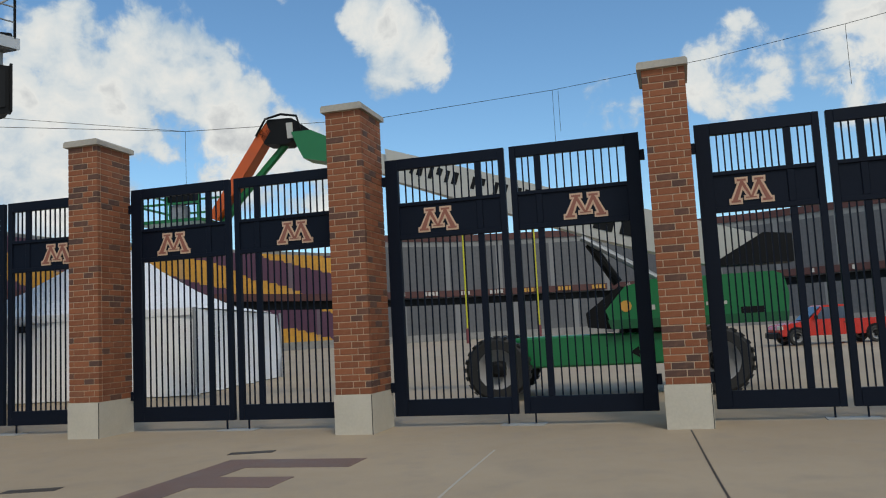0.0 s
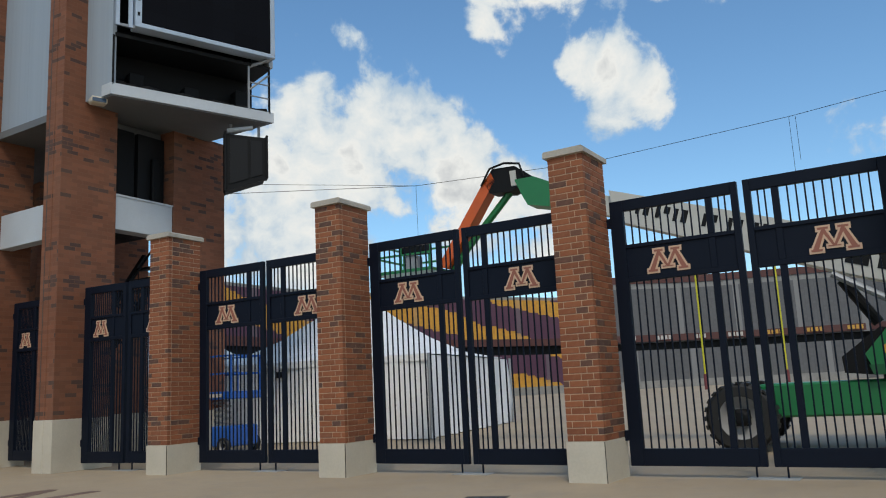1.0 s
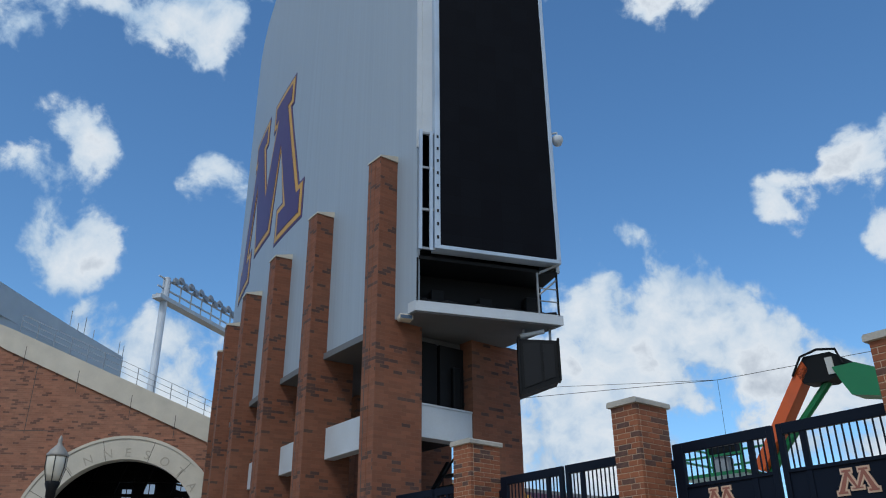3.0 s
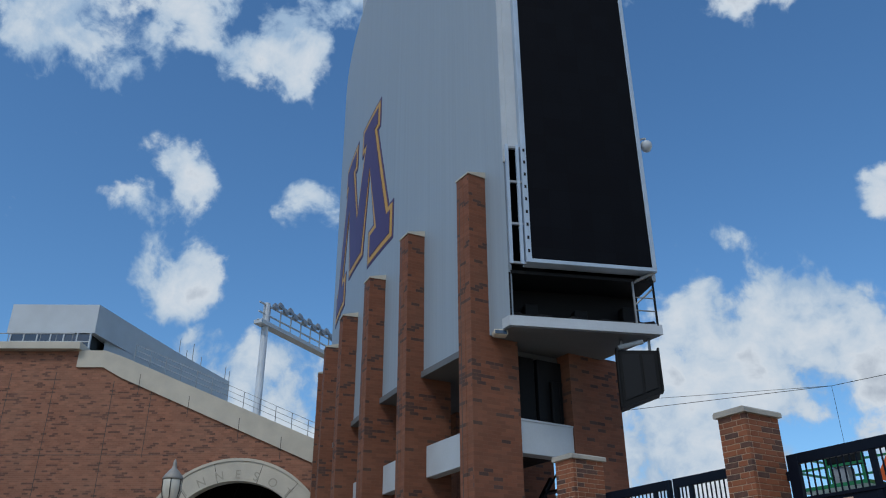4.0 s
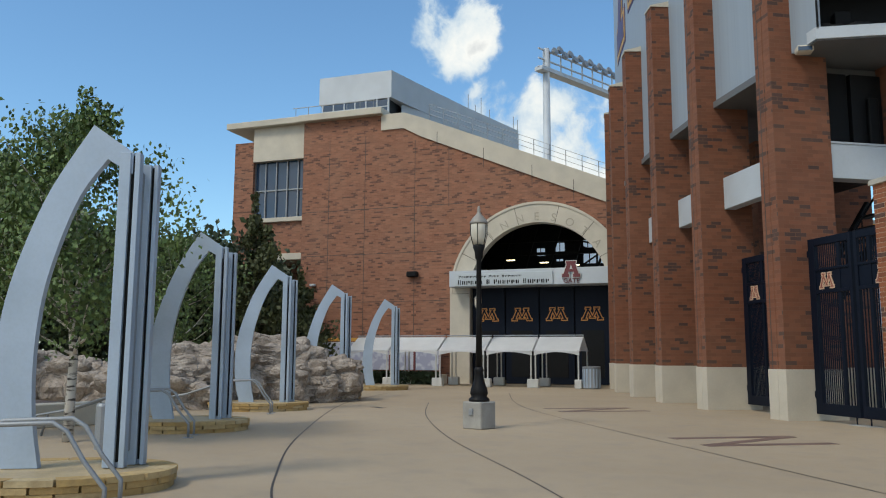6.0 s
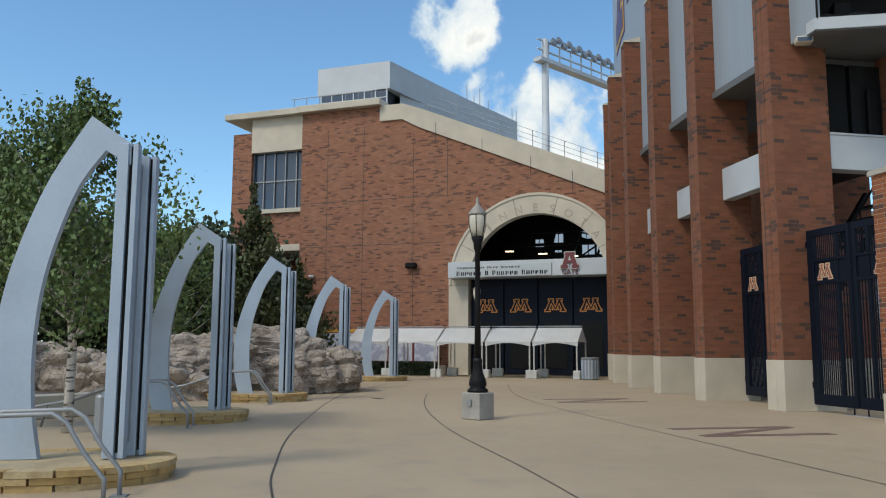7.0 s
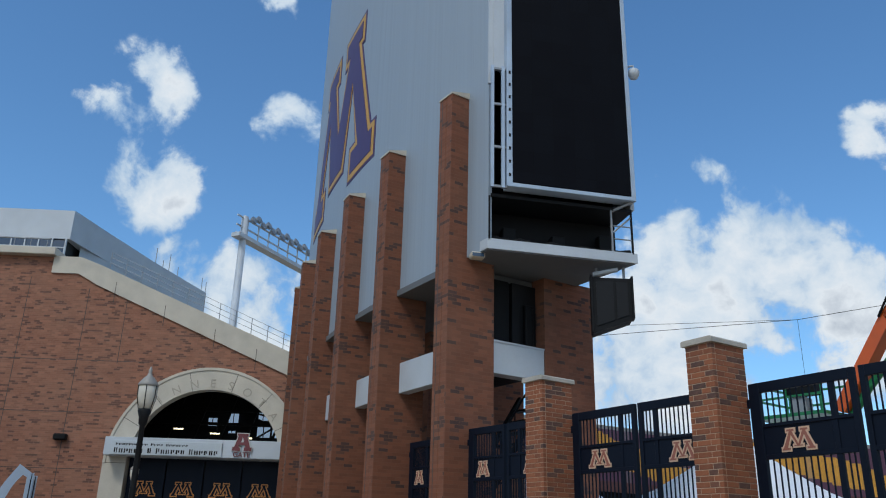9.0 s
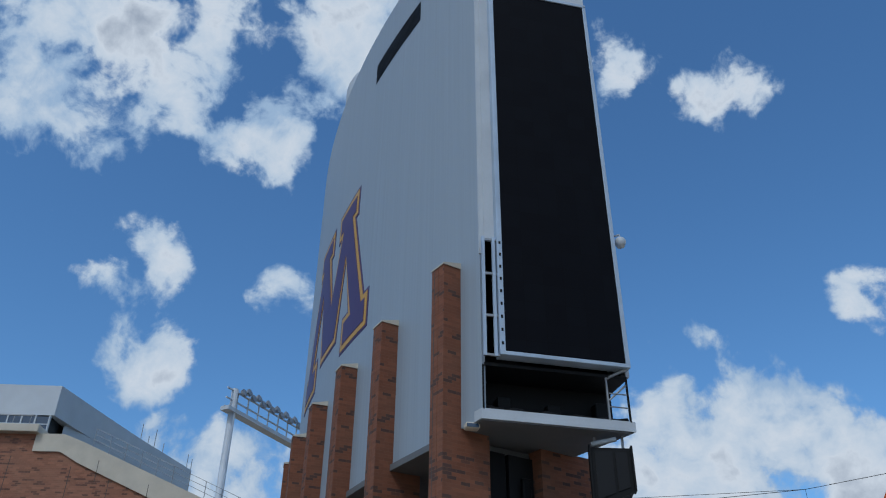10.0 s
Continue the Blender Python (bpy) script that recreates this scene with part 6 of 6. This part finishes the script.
    part("control_box", boxes((-7.9, -7.2, 0.5, 0.9, 4.9, 5.32), bevel=0.04), M["black"], bk)
    part("control_box", boxes((-7.75, -7.4, 0.45, 0.8, 4.45, 4.85), bevel=0.04), M["galv"], bk)


M["dark_green"] = paint("dark_green", (0.006, 0.10, 0.035))
boom_lift()


def pickup():
    p, q = way(-31.6, 0) * 40.5, way(-36.9, 0) * 42
    u = q - p
    t = thing("pickup_truck", "bright red pickup truck parked on the concrete", "pickup truck", turn(p.x, p.y, math.degrees(math.atan2(u.y, u.x))))
    body = [(-0.55, 0.45), (0.05, 0.42), (4.6, 0.42), (4.75, 0.55), (4.75, 1.12), (2.75, 1.12), (0.72, 1.10), (0.0, 1.03), (-0.45, 0.95), (-0.6, 0.75)]
    part("body", slab(body, 0.0, 1.85), M["red"], t)
    part("cab", slab([(0.75, 1.10), (2.75, 1.10), (2.70, 1.72), (2.5, 1.80), (1.55, 1.80), (1.42, 1.74)], 0.10, 1.75), M["red"], t)
    part("side_window", slab([(1.05, 1.16), (1.80, 1.16), (1.80, 1.70), (1.50, 1.70)], 0.088, 0.10), M["glass"], t)
    part("side_window", slab([(1.90, 1.16), (2.60, 1.16), (2.56, 1.70), (1.90, 1.70)], 0.088, 0.10), M["glass"], t)
    part("windscreen", slab([(0.74, 1.125), (1.40, 1.73), (1.37, 1.745), (0.70, 1.14)], 0.2, 1.65), M["glass"], t)
    part("bumper", boxes((-0.72, -0.5, 0.05, 1.8, 0.32, 0.62), bevel=0.05), M["black"], t)
    part("headlight", boxes((-0.60, -0.40, -0.01, 0.35, 0.72, 0.92), bevel=0.03), M["globe"], t)
    part("door_line", boxes((1.84, 1.86, -0.006, 0.0, 0.5, 1.1)), M["black"], t)
    part("handle", boxes((2.3, 2.5, -0.03, 0.0, 0.95, 1.0), bevel=0.01), M["black"], t)
    part("mirror", boxes((1.0, 1.12, -0.2, -0.0, 1.15, 1.35), bevel=0.03), M["black"], t)
    for x in (0.18, 3.7):
        part("wheel_arch", slab([(x + 0.46 * math.cos(math.pi * k / 10), 0.42 + 0.44 * math.sin(math.pi * k / 10)) for k in range(11)], -0.004, 0.0), M["black"], t)
        wheel(t, x, 0.05, 0.37, 0.24, M["rim_grey"], False)
        wheel(t, x, 1.8, 0.37, 0.24, M["rim_grey"], False)


pickup()


def marquee():
    c = way(14.0, 0) * 31
    t = thing("marquee", "white frame marquee with peaked roof and side walls", "marquee", turn(c.x, c.y, -12))
    n_ = 24
    bm = bmesh.new()
    half, eave, peak = 4.7, 2.6, 5.5
    ring = []
    for f in (1.0, 0.75, 0.5, 0.28, 0.12, 0.03):
        z = eave + (peak - eave) * (1 - f) ** 1.7
        row = []
        for k in range(n_):
            a = 2 * math.pi * (k + 0.5) / n_
            s = 1 / max(abs(math.cos(a)), abs(math.sin(a)))
            row.append(bm.verts.new((half * f * s * math.cos(a), half * f * s * math.sin(a), z)))
        ring.append(row)
    for a, b in zip(ring, ring[1:]):
        for k in range(n_):
            bm.faces.new((a[k], a[(k + 1) % n_], b[(k + 1) % n_], b[k]))
    bm.faces.new(ring[-1])
    part("roof", bm, M["tarp"], t, smooth=True)
    bm = bmesh.new()
    rows = []
    count = 120
    for z in (0.03, 0.9, 1.8, 2.56):
        row = []
        for k in range(count):
            f = 4 * k / count
            side, g = int(f), (f - int(f)) * 2 - 1
            wob = 0.09 * math.sin(k * 1.9 + z * 1.3) * (1 - z / 2.7) + 0.06 * math.sin(k * 0.7 - z * 2)
            x, y = ((g, -1), (1, g), (-g, 1), (-1, -g))[side]
            row.append(bm.verts.new((x * (half - 0.05 + wob), y * (half - 0.05 + wob), z)))
        rows.append(row)
    for a, b in zip(rows, rows[1:]):
        for k in range(count):
            bm.faces.new((a[k], a[(k + 1) % count], b[(k + 1) % count], b[k]))
    part("side_wall", bm, M["tarp"], t, smooth=True)
    for x, y in ((-1, -1), (1, -1), (1, 1), (-1, 1)):
        part("corner_pole", tube([(x * half, y * half, 0), (x * half, y * half, eave)], 0.05, sides=8), M["galv"], t)
    part("valance", boxes((-half - 0.02, half + 0.02, -half - 0.02, -half + 0.0, eave - 0.22, eave)), M["tarp"], t)
    part("wall_lamp", boxes((-0.6, -0.25, -half - 0.2, -half - 0.02, 2.1, 2.3), bevel=0.03), M["black"], t)
    second = copy_thing(t, turn(c.x - 9.3, c.y + 2.6, -12))
    return t


marquee()


def scissor_lift():
    p = way(23.4, 0) * 24.6
    t = thing("scissor_lift", "blue scissor lift parked with platform lowered", "scissor lift", turn(p.x, p.y, -20))
    part("base", boxes((-0.75, 0.75, -0.4, 0.8, 0.18, 0.75), bevel=0.04), M["blue"], t)
    for x in (-0.55, 0.55):
        wheel(t, x, -0.42, 0.22, 0.16, M["rim_grey"], False)
        wheel(t, x, 0.82, 0.22, 0.16, M["rim_grey"], False)
    for k in range(4):
        z = 0.8 + k * 0.17
        part("scissor_arm", tube([(-0.65, -0.3, z), (0.65, -0.3, z + 0.16)], 0.035, sides=4), M["galv"], t)
        part("scissor_arm", tube([(0.65, -0.25, z), (-0.65, -0.25, z + 0.16)], 0.035, sides=4), M["galv"], t)
    part("platform", boxes((-0.85, 0.85, -0.45, 0.85, 1.5, 1.72), bevel=0.02), M["blue"], t)
    part("lettering", boxes((-0.7, 0.5, -0.458, -0.45, 1.56, 1.66)), M["number_white"], t)
    for x in (-0.83, -0.1, 0.79):
        for y in (-0.44, 0.80):
            part("rail_post", boxes((x, x + 0.05, y, y + 0.05, 1.72, 2.75)), M["blue"], t)
    for z in (2.2, 2.7):
        part("guard_rail", boxes((-0.85, 0.85, -0.44, -0.39, z, z + 0.05), (-0.85, 0.85, 0.8, 0.85, z, z + 0.05), (-0.85, -0.8, -0.44, 0.85, z, z + 0.05), (0.8, 0.85, -0.44, 0.85, z, z + 0.05)), M["blue"], t)


scissor_lift()


# overhead wires on thin drop lines
def wires():
    t = thing("overhead_wires", "thin black overhead wires with drop lines", "wires")
    spans = [[(24, 14.0), (9.33, 14.46), (-4, 15.3), (-17.0, 16.51), (-28, 17.3), (-36.5, 17.94), (-46, 18.4)]]
    d = 60
    pts = [way(az, 0) * d + Vector((0, 0, 1.5 + d * math.tan(radians(el)))) for az, el in spans[0]]
    part("wire", tube(pts, 0.022, sides=4), M["black"], t)
    part("wire", tube([pts[0] + Vector((0, 0, 0.8)), pts[1]], 0.018, sides=4), M["black"], t)
    for az, el, n_ in ((9.33, 14.46, 1), (-17.0, 16.51, 2), (-36.5, 17.94, 1)):
        p = way(az, 0) * d + Vector((0, 0, 1.5 + d * math.tan(radians(el))))
        for k in range(n_):
            off = Vector((0.45 * k, 0, 0))
            part("drop_line", tube([p + off, p + off + Vector((0, 0, -4.2 + 1.0 * k))], 0.016, sides=4), M["black"], t)
    for az, z in ((24.6, 9.2), (26.0, 10.2), (22.0, 9.0)):
        p = way(az, 0) * d
        part("drop_line", tube([p + Vector((0, 0, 0.0)), p + Vector((0, 0, z))], 0.02, sides=4), M["black"], t)


wires()
